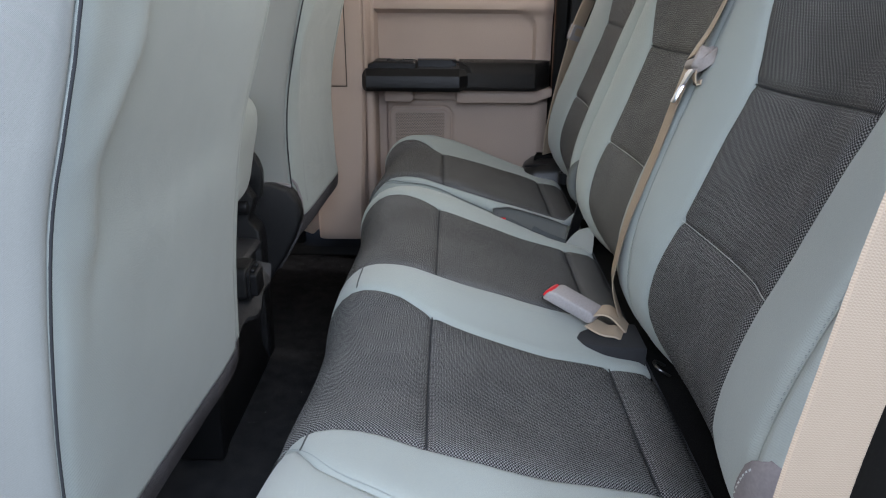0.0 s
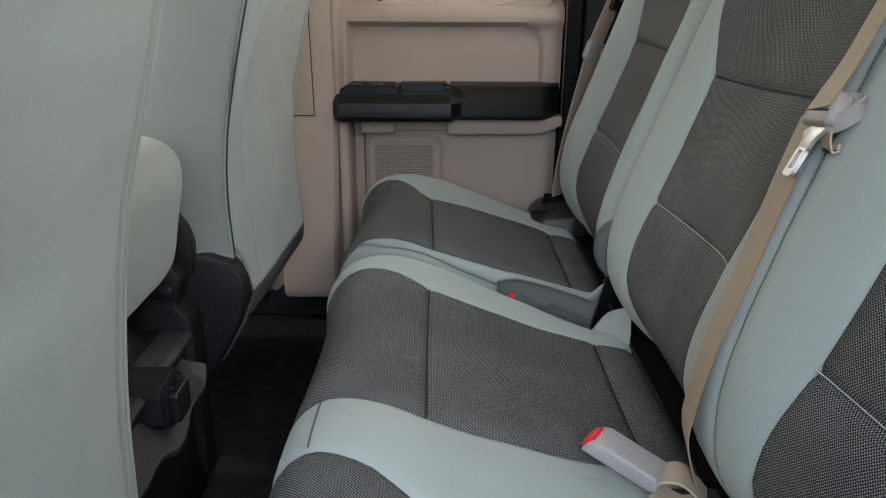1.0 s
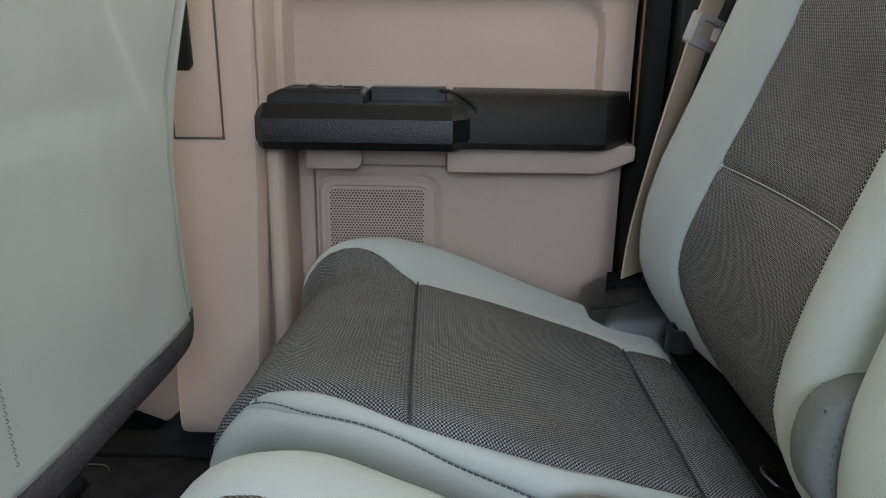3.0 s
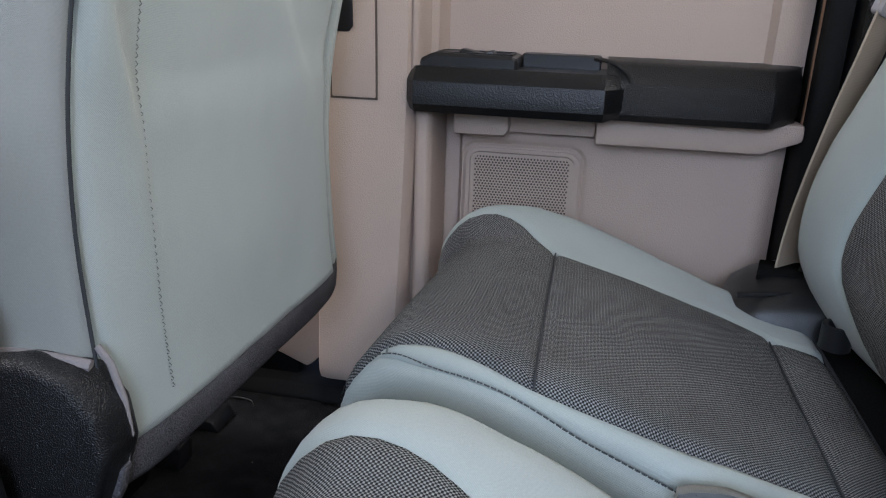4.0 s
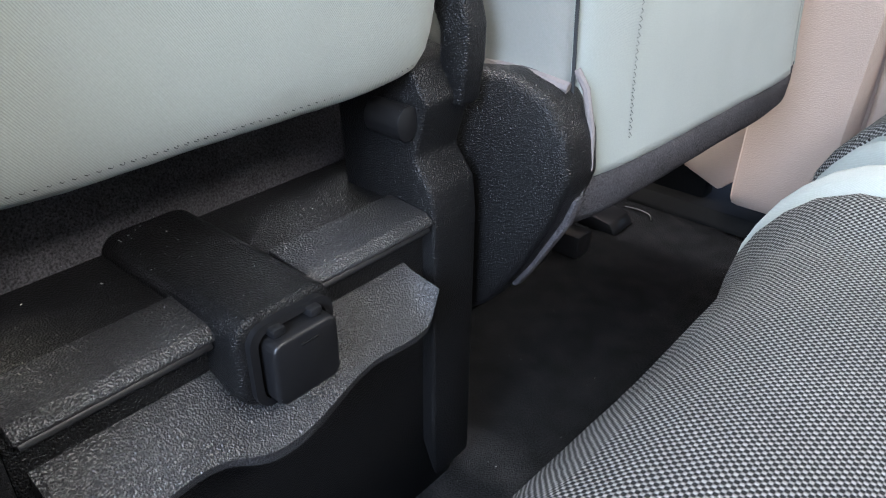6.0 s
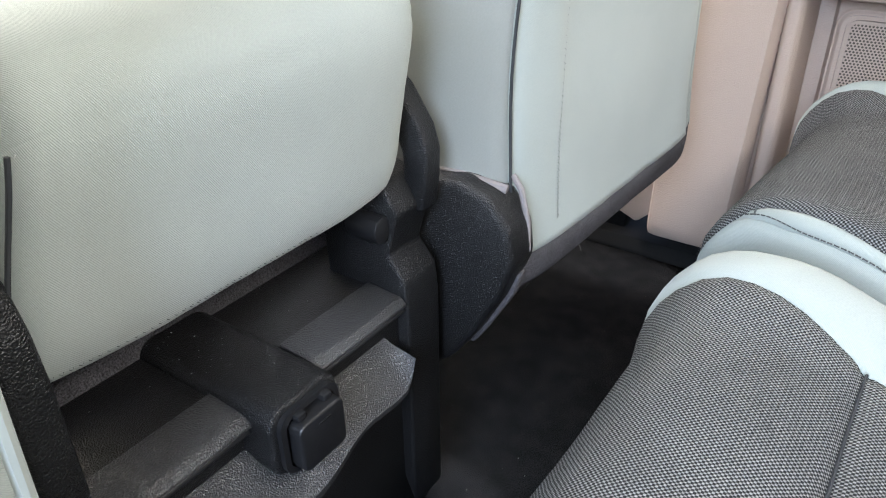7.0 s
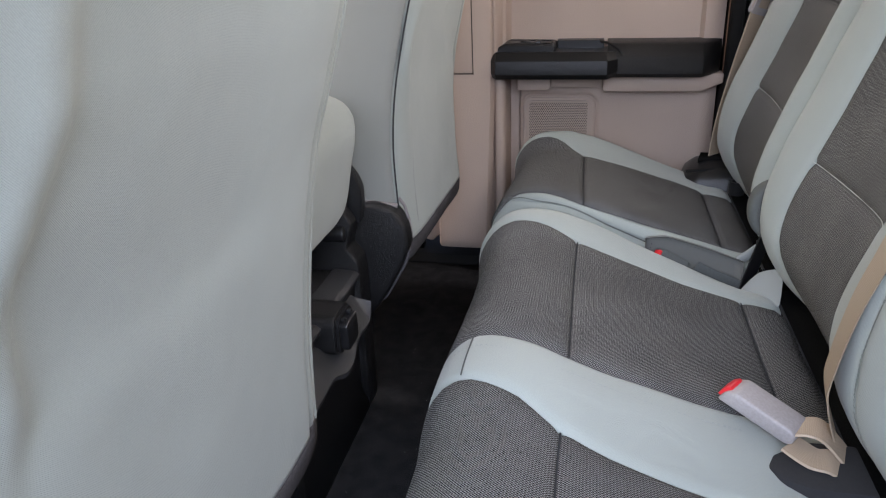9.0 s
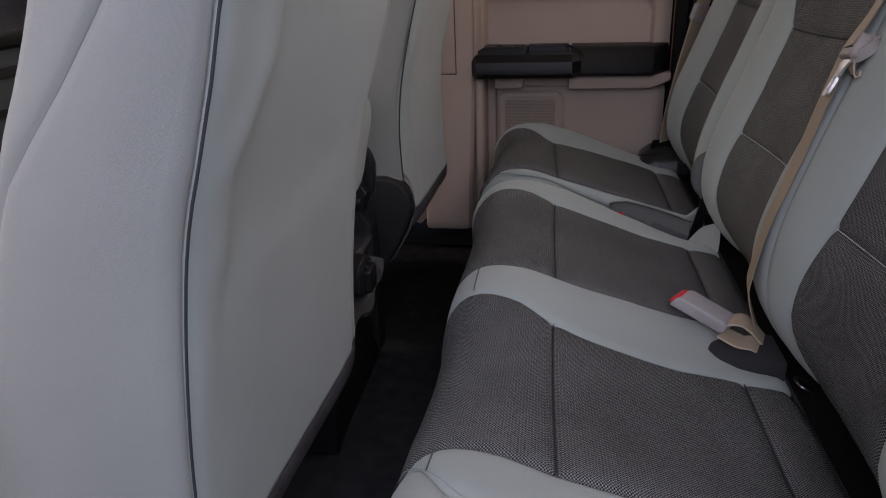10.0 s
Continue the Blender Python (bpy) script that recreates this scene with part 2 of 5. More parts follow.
def spread(a, b, step, ca, cb):
    """Sample places from a to b, closer together beside a sewn edge."""
    w = b - a
    near = [0.0025, 0.006, 0.011]
    out = [a] + ([a + d for d in near if d < w * 0.4] if ca else [])
    hi = ([b - d for d in reversed(near) if d < w * 0.4] if cb else []) + [b]
    lo, top = out[-1], hi[0]
    n = max(1, int(round((top - lo) / step)))
    out += [lo + (top - lo) * i / n for i in range(1, n)]
    return out + hi


def panel(name, S, u0, u1, v0, v1, mat, parent, label="", seams=(1, 1, 1, 1), step=0.018, groove=0.0045, puff=0.0, flip=1, skirt=0.012):
    """One sewn panel of the surface S(u, v); its edges dip into the seams (u0, u1, v0, v1) and turn under."""
    va = v0 if callable(v0) else (lambda u: v0)
    vb = v1 if callable(v1) else (lambda u: v1)
    us = spread(u0, u1, step, seams[0], seams[1])
    um = (u0 + u1) / 2
    wm = vb(um) - va(um)
    fs = [f / wm for f in spread(0.0, wm, step, seams[2], seams[3])]
    bm = bmesh.new()
    uvl = bm.loops.layers.uv.new("uv")
    rows, uvs, normals = [], {}, []
    for u in us:
        row = []
        for f in fs:
            a, b = va(u), vb(u)
            v = a + (b - a) * f
            du = S(u + 0.002, v) - S(u - 0.002, v)
            dv = S(u, v + 0.002) - S(u, v - 0.002)
            nrm = du.cross(dv).normalized() * flip
            d = [u - u0, u1 - u, v - a, b - v]
            off = -sum(groove * math.exp(-(x / 0.0055) ** 2) for x, s in zip(d, seams) if s)
            if puff:
                off += puff * (1 - (2 * f - 1) ** 4) * (1 - (2 * (u - u0) / (u1 - u0) - 1) ** 8)
            p = S(u, v)
            # slack cloth over foam
            off += 0.0016 * noise.noise(p * 13.0) + 0.0006 * noise.noise(p * 41.0)
            vert = bm.verts.new(p + nrm * off)
            uvs[vert] = (u, v)
            row.append((vert, nrm))
        rows.append(row)
    for i in range(len(rows) - 1):
        for j in range(len(fs) - 1):
            bm.faces.new([rows[i][j][0], rows[i + 1][j][0], rows[i + 1][j + 1][0], rows[i][j + 1][0]])
    if skirt:
        loop = [rows[0][j] for j in range(len(fs))] + [rows[i][-1] for i in range(1, len(rows))]
        loop += [rows[-1][j] for j in range(len(fs) - 2, -1, -1)] + [rows[i][0] for i in range(len(rows) - 2, 0, -1)]
        low = []
        for v, nrm in loop:
            k = bm.verts.new(v.co - nrm * skirt)
            uvs[k] = uvs[v]
            low.append(k)
        for i in range(len(loop)):
            j = (i + 1) % len(loop)
            bm.faces.new([loop[i][0], low[i], low[j], loop[j][0]])
    for f in bm.faces:
        for lp in f.loops:
            lp[uvl].uv = uvs[lp.vert]
    me = bpy.data.meshes.new(name)
    bmesh.ops.recalc_face_normals(bm, faces=bm.faces)
    bm.to_mesh(me)
    bm.free()
    for p in me.polygons:
        p.use_smooth = True
    me.materials.append(mat)
    ob = new(name, me)
    ob.parent = parent
    if label:
        tagged(ob, label=label)
    return ob


def box(lo, hi, bevel=0.0, segments=2):
    bm = bmesh.new()
    bmesh.ops.create_cube(bm, size=1.0)
    lo, hi = Vector(lo), Vector(hi)
    for v in bm.verts:
        v.co = Vector((lo[i] + (hi[i] - lo[i]) * (v.co[i] + 0.5) for i in range(3)))
    if bevel:
        bmesh.ops.bevel(bm, geom=list(bm.edges), offset=bevel, segments=segments, affect='EDGES', profile=0.5)
    return bm


def prism(outline, axis, lo, hi, bevel=0.0, segments=2):
    """An outline of 2D points, given thickness along an axis (0 x, 1 y, 2 z), with softened edges."""
    bm = bmesh.new()

    def co(p, d):
        q = [p[0], p[1]]
        q.insert(axis, d)
        return Vector(q)
    a = [bm.verts.new(co(p, lo)) for p in outline]
    b = [bm.verts.new(co(p, hi)) for p in outline]
    bm.faces.new(a)
    bm.faces.new(list(reversed(b)))
    for i in range(len(a)):
        j = (i + 1) % len(a)
        bm.faces.new([a[i], b[i], b[j], a[j]])
    bmesh.ops.recalc_face_normals(bm, faces=bm.faces)
    if bevel:
        bmesh.ops.bevel(bm, geom=list(bm.edges), offset=bevel, segments=segments, affect='EDGES', profile=0.5)
    return bm


def rounded(x0, z0, x1, z1, r, n=5):
    """A rectangle outline with round corners."""
    out = []
    for cx, cz, a0 in ((x1 - r, z1 - r, 0), (x0 + r, z1 - r, 90), (x0 + r, z0 + r, 180), (x1 - r, z0 + r, 270)):
        for i in range(n + 1):
            a = radians(a0 + 90 * i / n)
            out.append((cx + r * math.cos(a), cz + r * math.sin(a)))
    return out


def rounded_each(x0, z0, x1, z1, radii, n=5):
    """As rounded, with a radius for each corner (upper right, upper left, lower left, lower right)."""
    out = []
    for (cx, cz, sx, sz, a0), r in zip(((x1, z1, -1, -1, 0), (x0, z1, 1, -1, 90), (x0, z0, 1, 1, 180), (x1, z0, -1, 1, 270)), radii):
        for i in range(n + 1):
            a = radians(a0 + 90 * i / n)
            out.append((cx + sx * r + r * math.cos(a), cz + sz * r + r * math.sin(a)))
    return out


def loft(sections, cap=True):
    """A closed skin over sections of equal count."""
    bm = bmesh.new()
    rings = [[bm.verts.new(p) for p in sec] for sec in sections]
    n = len(rings[0])
    for r, q in zip(rings, rings[1:]):
        for k in range(n):
            bm.faces.new([r[k], r[(k + 1) % n], q[(k + 1) % n], q[k]])
    if cap:
        bm.faces.new(rings[0])
        bm.faces.new(list(reversed(rings[-1])))
    return bm


def frame_ring(outer, inner, axis, lo, hi):
    """A flat ring between two outlines of equal count, with thickness along an axis."""
    bm = bmesh.new()

    def co(p, d):
        q = [p[0], p[1]]
        q.insert(axis, d)
        return Vector(q)
    k = [[bm.verts.new(co(p, d)) for p in o] for o, d in ((outer, lo), (inner, lo), (inner, hi), (outer, hi))]
    n = len(outer)
    for r in range(4):
        a, b = k[r], k[(r + 1) % 4]
        for i in range(n):
            j = (i + 1) % n
            bm.faces.new([a[i], a[j], b[j], b[i]])
    return bm


def tube(points, radius, sides=8):
    """A round cord along points."""
    bm = bmesh.new()
    rings = []
    pts = [Vector(p) for p in points]
    for i, p in enumerate(pts):
        d = (pts[min(i + 1, len(pts) - 1)] - pts[max(i - 1, 0)]).normalized()
        a = d.orthogonal().normalized() if i == 0 else (ref - d * ref.dot(d)).normalized()
        ref = a
        b = d.cross(a)
        rings.append([bm.verts.new(p + (a * math.cos(2 * math.pi * k / sides) + b * math.sin(2 * math.pi * k / sides)) * radius) for k in range(sides)])
    for r, q in zip(rings, rings[1:]):
        for k in range(sides):
            bm.faces.new([r[k], r[(k + 1) % sides], q[(k + 1) % sides], q[k]])
    bm.faces.new(rings[0])
    bm.faces.new(list(reversed(rings[-1])))
    return bm


def ribbon(points, sides, width, thick=0.0016):
    """Flat webbing along points; sides gives the direction across it at each point."""
    bm = bmesh.new()
    uvl = bm.loops.layers.uv.new("uv")
    rings, uvs, s = [], {}, 0.0
    pts = [Vector(p) for p in points]
    for i, p in enumerate(pts):
        d = (pts[min(i + 1, len(pts) - 1)] - pts[max(i - 1, 0)]).normalized()
        a = Vector(sides[i])
        a = (a - d * a.dot(d)).normalized()
        b = d.cross(a)
        if i:
            s += (p - pts[i - 1]).length
        ring = []
        for k, (w, h) in enumerate(((-1, -1), (-0.92, 1), (0.92, 1), (1, -1))):
            v = bm.verts.new(p + a * (w * width / 2) + b * (h * thick / 2))
            uvs[v] = (s, w * width / 2)
            ring.append(v)
        rings.append(ring)
    for r, q in zip(rings, rings[1:]):
        for k in range(4):
            bm.faces.new([r[k], r[(k + 1) % 4], q[(k + 1) % 4], q[k]])
    bm.faces.new(rings[0])
    bm.faces.new(list(reversed(rings[-1])))
    for f in bm.faces:
        for lp in f.loops:
            lp[uvl].uv = uvs[lp.vert]
    return bm


def dashes(S, path, lift=0.0004, length=0.0035, gap=0.0025, width=0.0009):
    """A row of stitches on a surface; path lists (u, v)."""
    bm = bmesh.new()
    c = Curve2(path, 16)
    s = 0.0
    while s + length < c.length:
        a, b = c.at(s), c.at(s + length)
        p, q = S(a.x, a.y), S(b.x, b.y)
        du = S(a.x + 0.002, a.y) - S(a.x - 0.002, a.y)
        dv = S(a.x, a.y + 0.002) - S(a.x, a.y - 0.002)
        nrm = du.cross(dv).normalized()
        d = (q - p).normalized()
        e = d.cross(nrm).normalized() * width
        top = (p + q) / 2
        vs = [bm.verts.new(x) for x in (p - e, p + e, q + e, q - e)]
        hs = [bm.verts.new(top + nrm * sg * (lift + 0.0006) + k) for sg in (1, -1) for k in (e * 0.6, -e * 0.6)]
        for h0, h1 in ((hs[0], hs[1]), (hs[2], hs[3])):
            bm.faces.new([vs[0], vs[1], h0, h1])
            bm.faces.new([vs[3], vs[2], h0, h1][::-1])
        s += length + gap
    return bm


def ease(k):
    k = min(max(k, 0.0), 1.0)
    return k * k * (3 - 2 * k)


def smooth_points(pts, n):
    c = [Vector(p) for p in pts]
    out = []
    for i in range(len(c) - 1):
        p0, p1, p2, p3 = c[max(0, i - 1)], c[i], c[i + 1], c[min(len(c) - 1, i + 2)]
        for k in range(n):
            t = k / n
            out.append(0.5 * (2 * p1 + (p2 - p0) * t + (2 * p0 - 5 * p1 + 4 * p2 - p3) * t * t + (3 * p1 - p0 - 3 * p2 + p3) * t ** 3))
    return out + [c[-1]]


# ---- the cab: floor, sills, doors, pillars, roof ----
FLOOR = 0.04
Y_MID = 1.23
FAR, NEAR = 2.10, 0.36

# out-of-view ground, added dark so little light bounces up at the seats
ground = tagged(link("ground", box((-60, -60, -0.75), (60, 60, -0.70)), M_GROUND), "unseen ground outside the truck, kept dark to limit bounce light", "ground", kind="structure")
floor = tagged(link("floor", box((-1.85, 0.40, FLOOR - 0.05), (0.62, 2.016, FLOOR)), M_CARPET), "black carpet on the cab floor", "floor", kind="structure")


def sill(y0, y1):
    bm = prism([(y0, FLOOR - 0.05), (y0, FLOOR + 0.004), (y0 + 0.012, FLOOR + 0.022), (y1 - 0.01, FLOOR + 0.028), (y1, FLOOR - 0.05)], 0, -1.8, 0.6, 0.002)
    return link("sill_trim", bm, M_RUBBER)


tagged(sill(2.018, 2.17), "black plastic sill plate along the cab floor", "sill trim", kind="structure")
tagged(sill(0.26, 0.398), "black plastic sill plate under the open door", "sill trim", kind="structure")
tagged(link("ceiling", box((-0.98, 0.30, 1.30), (0.62, 2.20, 1.34), 0.005), M_HEADLINER), "pale cloth headliner", "ceiling", kind="structure")

# rear wall with its window opening
rear = empty("wall_rear", "dark trim of the cab's rear wall", "wall", kind="structure")
part("lower_trim", box((0.56, 0.30, FLOOR), (0.62, 2.20, 1.00)), M_BLACK, rear)
part("upper_trim", box((0.56, 0.30, 1.27), (0.62, 2.20, 1.30)), M_HEADLINER, rear)
part("side_trim", box((0.56, 1.95, 1.00), (0.62, 2.20, 1.27)), M_HEADLINER, rear)
part("side_trim", box((0.56, 0.30, 1.00), (0.62, 0.51, 1.27)), M_HEADLINER, rear)

# far corner behind the door: dark seal and pillar trim
tagged(link("pillar_trim", prism([(0.318, 2.02), (0.56, 1.985), (0.56, 2.17), (0.312, 2.17)], 2, FLOOR, 1.30, 0.006), M_BLACK), "black plastic corner trim behind the rear door", "pillar", kind="structure")
tagged(link("door_seal", prism([(0.286, 2.045), (0.312, 2.035), (0.314, 2.16), (0.286, 2.16)], 2, FLOOR + 0.02, 1.29, 0.006), M_RUBBER), "black rubber seal along the rear door edge", "seal", kind="structure")
tagged(link("seal_edge", prism([(0.2830, 2.066), (0.2850, 2.064), (0.2850, 2.072), (0.2830, 2.072)], 2, 0.50, 1.2, 0.001), M_STRIKER), "orange-brown edge of the door seal", "seal", kind="structure")
tagged(link("near_pillar_trim", prism([(0.40, 0.26), (0.58, 0.26), (0.56, 0.47), (0.43, 0.44)], 2, FLOOR, 1.30, 0.006), M_BLACK), "black plastic corner trim at the open door", "pillar", kind="structure")

tagged(link("quarter_trim", prism([(0.262, FLOOR), (0.272, 0.45), (0.290, 0.565), (0.306, 0.60), (0.34, 0.615), (0.56, 0.62), (0.56, FLOOR)], 1, 0.40, 0.474, 0.008, 3), M_RUBBER), "black plastic quarter trim beside the rear bench", "trim", kind="structure")

# far rear door
door = empty("door_1", "closed beige rear cab door with black armrest", "door", kind="structure")


def door_trim():
    """Moulded inner panel: lower field, ledge under the armrest, recessed upper field, shoulder up to the window."""
    prof = Curve2([(2.118, 0.06), (2.106, 0.12), (2.100, 0.25), (2.100, 0.44), (2.098, 0.56), (2.098, 0.62), (2.096, 0.69), (2.082, 0.712), (2.086, 0.735), (2.112, 0.752)], 10)
    bm = bmesh.new()
    xs = sorted(set(np.round([-0.200, -0.196, -0.19] + list(np.linspace(-0.186, 0.020, 114)) + list(np.linspace(0.026, 0.22, 22)) + [0.226, 0.232, 0.236, 0.24, 0.244, 0.25, 0.262, 0.272, 0.282], 4)))
    zs = sorted(list(np.linspace(0, prof.length, 90)) + list(np.linspace(prof.find(1, 0.415), prof.find(1, 0.462), 26)))
    rows = []
    for s in zs:
        y, z = prof.at(s)
        row = []
        for x in xs:
            dy = 0.0
            if z > 0.5:
                # raised frame round the recessed upper field
                r, cx, cz = 0.05, 0.236, 0.705
                inside = min(cx - x, cz - z)
                ex, ez = cx - r - x, cz - r - z
                if ex < 0 and ez < 0:
                    inside = r - math.hypot(ex, ez)
                k = min(max((inside + 0.004) / 0.008, 0), 1)
                dy = -0.014 * (1 - k * k * (3 - 2 * k))
            if 0.2 < z < 0.47:
                # groove round the speaker
                qx, qz = abs(x + 0.070) - 0.063, abs(z - 0.3315) - 0.0975
                out = math.hypot(max(qx, 0), max(qz, 0)) + min(max(qx, qz), 0) - 0.024
                dy += 0.0045 * math.exp(-(out / 0.0032) ** 2)
            if z < 0.5:
                # sunk channel between the edge rib and the lower field
                dy += 0.022 * (1 - ease((x + 0.166) / 0.008))
            if x > 0.26:
                dy += (x - 0.26) * 0.6
            row.append(bm.verts.new((x, y + dy, z)))
        rows.append(row)
    for a, b in zip(rows, rows[1:]):
        for i in range(len(xs) - 1):
            bm.faces.new([a[i], a[i + 1], b[i + 1], b[i]])
    geo = bmesh.ops.extrude_face_region(bm, geom=list(bm.faces))
    for v in geo["geom"]:
        if isinstance(v, bmesh.types.BMVert):
            v.co.y = 2.16
    return bm


part("trim_panel", door_trim(), M_BEIGE, door, "beige grained plastic trim panel")
part("ledge", prism([(-0.164, 0.472), (-0.094, 0.472), (-0.087, 0.480), (-0.087, 0.512), (-0.164, 0.512)], 1, 2.052, 2.099, 0.005), M_BEIGE, door, "beige ledge under the armrest")
part("ledge", prism([(0.029, 0.470), (0.238, 0.471), (0.286, 0.490), (0.286, 0.512), (0.029, 0.512)], 1, 2.050, 2.099, 0.005), M_BEIGE, door, "beige ledge under the armrest")
part("ledge", box((-0.089, 2.076, 0.475), (0.029, 2.099, 0.510), 0.003), M_BEIGE, door)
ARM = [(2.085, 0.566), (2.004, 0.566), (1.9865, 0.5495), (1.986, 0.5485), (1.986, 0.5195), (1.987, 0.5185), (1.996, 0.5085), (2.085, 0.5085)]
ARM_END = [(2.085, 0.561), (2.030, 0.561), (2.0185, 0.5495), (2.018, 0.5485), (2.018, 0.5245), (2.019, 0.5235), (2.024, 0.516), (2.085, 0.516)]
arm = part("armrest", loft([[Vector((x, y, z)) for y, z in sec] for x, sec in ((-0.229, ARM_END), (-0.2055, ARM), (-0.2035, ARM), (0.034, ARM), (0.036, ARM), (0.067, ARM_END))]), M_ARM, door, "black grained armrest pad")
PAD = [(2.095, 0.582), (2.060, 0.582), (2.037, 0.580), (2.030, 0.577), (2.011, 0.556), (2.009, 0.552), (2.009, 0.518), (2.018, 0.509), (2.095, 0.509)]


def pad_end(d, k):
    return [(min(2.095, y + d), 0.55 + (z - 0.55) * k) for y, z in PAD]


part("rear_pad", loft([[Vector((x, y, z)) for y, z in sec] for x, sec in ((0.036, pad_end(0.0, 1.0)), (0.232, PAD), (0.238, pad_end(0.004, 0.995)), (0.274, pad_end(0.050, 0.97)), (0.280, pad_end(0.07, 0.94)))]), M_BLACK, arm)
part("pad_lip", tube(smooth_points([(0.020, 2.062, 0.580), (0.034, 2.040, 0.580), (0.052, 2.024, 0.574), (0.066, 2.014, 0.560), (0.070, 2.011, 0.520)], 6), 0.0028), M_BLACK, arm)
part("switch_plate", prism([(-0.208, 0.56), (-0.076, 0.56), (-0.076, 0.577), (-0.080, 0.581), (-0.186, 0.583), (-0.208, 0.572)], 1, 2.014, 2.094, 0.004, 1), M_GLOSS, arm, smooth=False)
part("pull_cup", box((-0.075, 2.062, 0.552), (0.028, 2.094, 0.583), 0.002), M_GLOSS, arm, smooth=False)
part("switch", prism([(-0.158, 0.579), (-0.106, 0.579), (-0.112, 0.5865), (-0.128, 0.5825), (-0.152, 0.5875)], 1, 2.032, 2.058, 0.001), M_GLOSS, arm)
part("switch_bezel", frame_ring(rounded(-0.182, 2.024, -0.084, 2.072, 0.003), rounded(-0.178, 2.028, -0.088, 2.068, 0.003), 2, 0.574, 0.5835), M_BLACK, arm)
part("vertical_rib", prism([(-0.213, 2.03), (-0.208, 2.022), (-0.194, 2.022), (-0.188, 2.032), (-0.184, 2.11), (-0.213, 2.11)], 2, 0.115, 0.515, 0.004, 3), M_BEIGE, door)
part("edge_slope", prism([(-0.214, 2.008), (-0.210, 2.005), (-0.204, 2.010), (-0.200, 2.026), (-0.188, 2.076), (-0.182, 2.094), (-0.178, 2.12), (-0.214, 2.12)], 2, 0.53, 1.28, 0.003, 2), M_BEIGE, door)

spk = part("speaker_frame", frame_ring(rounded(-0.151, 0.216, 0.011, 0.447, 0.018), rounded(-0.1455, 0.2225, 0.0055, 0.4420, 0.014), 1, 2.0965, 2.106), M_BEIGE, door)
part("speaker_frame", frame_ring(rounded(-0.1435, 0.2245, 0.0035, 0.4405, 0.013), rounded(-0.139, 0.229, -0.001, 0.4370, 0.010), 1, 2.0955, 2.106), M_BEIGE, door)


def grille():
    """Flat hexagons just proud of the plate, shade-coloured to read as staggered round holes."""
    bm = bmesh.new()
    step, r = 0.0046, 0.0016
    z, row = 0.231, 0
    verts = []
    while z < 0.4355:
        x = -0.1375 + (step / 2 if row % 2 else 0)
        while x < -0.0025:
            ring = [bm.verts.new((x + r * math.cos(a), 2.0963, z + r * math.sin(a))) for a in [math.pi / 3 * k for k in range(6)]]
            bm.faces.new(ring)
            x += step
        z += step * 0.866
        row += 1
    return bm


part("speaker_grille", prism(rounded(-0.1388, 0.2292, -0.0012, 0.4368, 0.010), 1, 2.0968, 2.106), M_BEIGE, spk, "perforated beige speaker grille")
tagged(part("grille_hole_shade", grille(), M_HOLE_SHADE, spk, smooth=False), kind="stuff")
part("window_sill_trim", prism([(2.08, 0.742), (2.108, 0.756), (2.16, 0.756), (2.16, 0.714), (2.09, 0.714)], 0, -0.188, 0.280, 0.004), M_BEIGE, door)


def window_frame(x0, x1, z0, z1, y0, y1, r=0.05, w=0.07):
    return frame_ring(rounded(x0 - w, z0 - w, x1 + w, z1 + w, r), rounded(x0, z0, x1, z1, r), 1, y0, y1)


part("window_frame", frame_ring(rounded_each(-0.188, 0.714, 0.284, 1.22, (0.05, 0.05, 0.03, 0.12), 10), rounded_each(-0.138, 0.746, 0.270, 1.17, (0.06, 0.035, 0.02, 0.15), 10), 1, 2.085, 2.115), M_BEIGE, door)
part("pane", box((-0.19, 2.135, 0.72), (0.28, 2.139, 1.20)), M_GLASS, door).visible_shadow = False
part("lock_pin", tube([(-0.118, 2.102, 0.745), (-0.118, 2.102, 0.768), (-0.118, 2.102, 0.772)], 0.0045, 10), M_GLOSS, door, "black lock pin")
part("outer_shell", box((-0.21, 2.165, -0.05), (0.30, 2.19, 0.74)), M_RUBBER, door)

# belt-line pillar between the doors
bp = empty("pillar_cover", "beige plastic pillar cover between the cab doors", "pillar", kind="structure")


def pillar_body():
    bm = bmesh.new()
    zs = [0.099, 0.105] + list(np.linspace(0.12, 1.28, 40))
    sec = [(-0.352, 2.06), (-0.350, 2.014), (-0.344, 2.002), (-0.334, 1.998), (-0.29, 1.998), (-0.246, 1.999), (-0.231, 2.002), (-0.224, 2.012), (-0.222, 2.06)]
    rows = []
    for z in zs:
        k = max(0.0, (0.108 - z) / 0.01)
        flare = -0.012 * max(0.0, min(1.0, (0.3 - z) / 0.2))
        rows.append([bm.verts.new((x + max(0, z - 0.5) * (0.14 if x < -0.30 else 0.0) + (0.014 * ease((z - 0.1) / 0.5) if x > -0.27 else 0.0), y + k * 0.006 + flare * (1 if y < 2.03 else 0), z)) for x, y in sec])
    for a, b in zip(rows, rows[1:]):
        for i in range(len(sec) - 1):
            bm.faces.new([a[i], a[i + 1], b[i + 1], b[i]])
    bm.faces.new(rows[0])
    bm.faces.new(rows[-1])
    return bm


part("cover", pillar_body(), M_BEIGE, bp)
part("core", box((-0.348, 2.045, 0.102), (-0.19, 2.165, 1.28)), M_BEIGE, bp)
part("belt_access_panel", prism([(-0.318, 0.522), (-0.258, 0.522), (-0.2595, 0.735), (-0.266, 0.751), (-0.29, 0.754), (-0.318, 0.754)], 1, 1.9945, 2.02, 0.002), M_BEIGE, bp, "flush beige access panel with a slot")
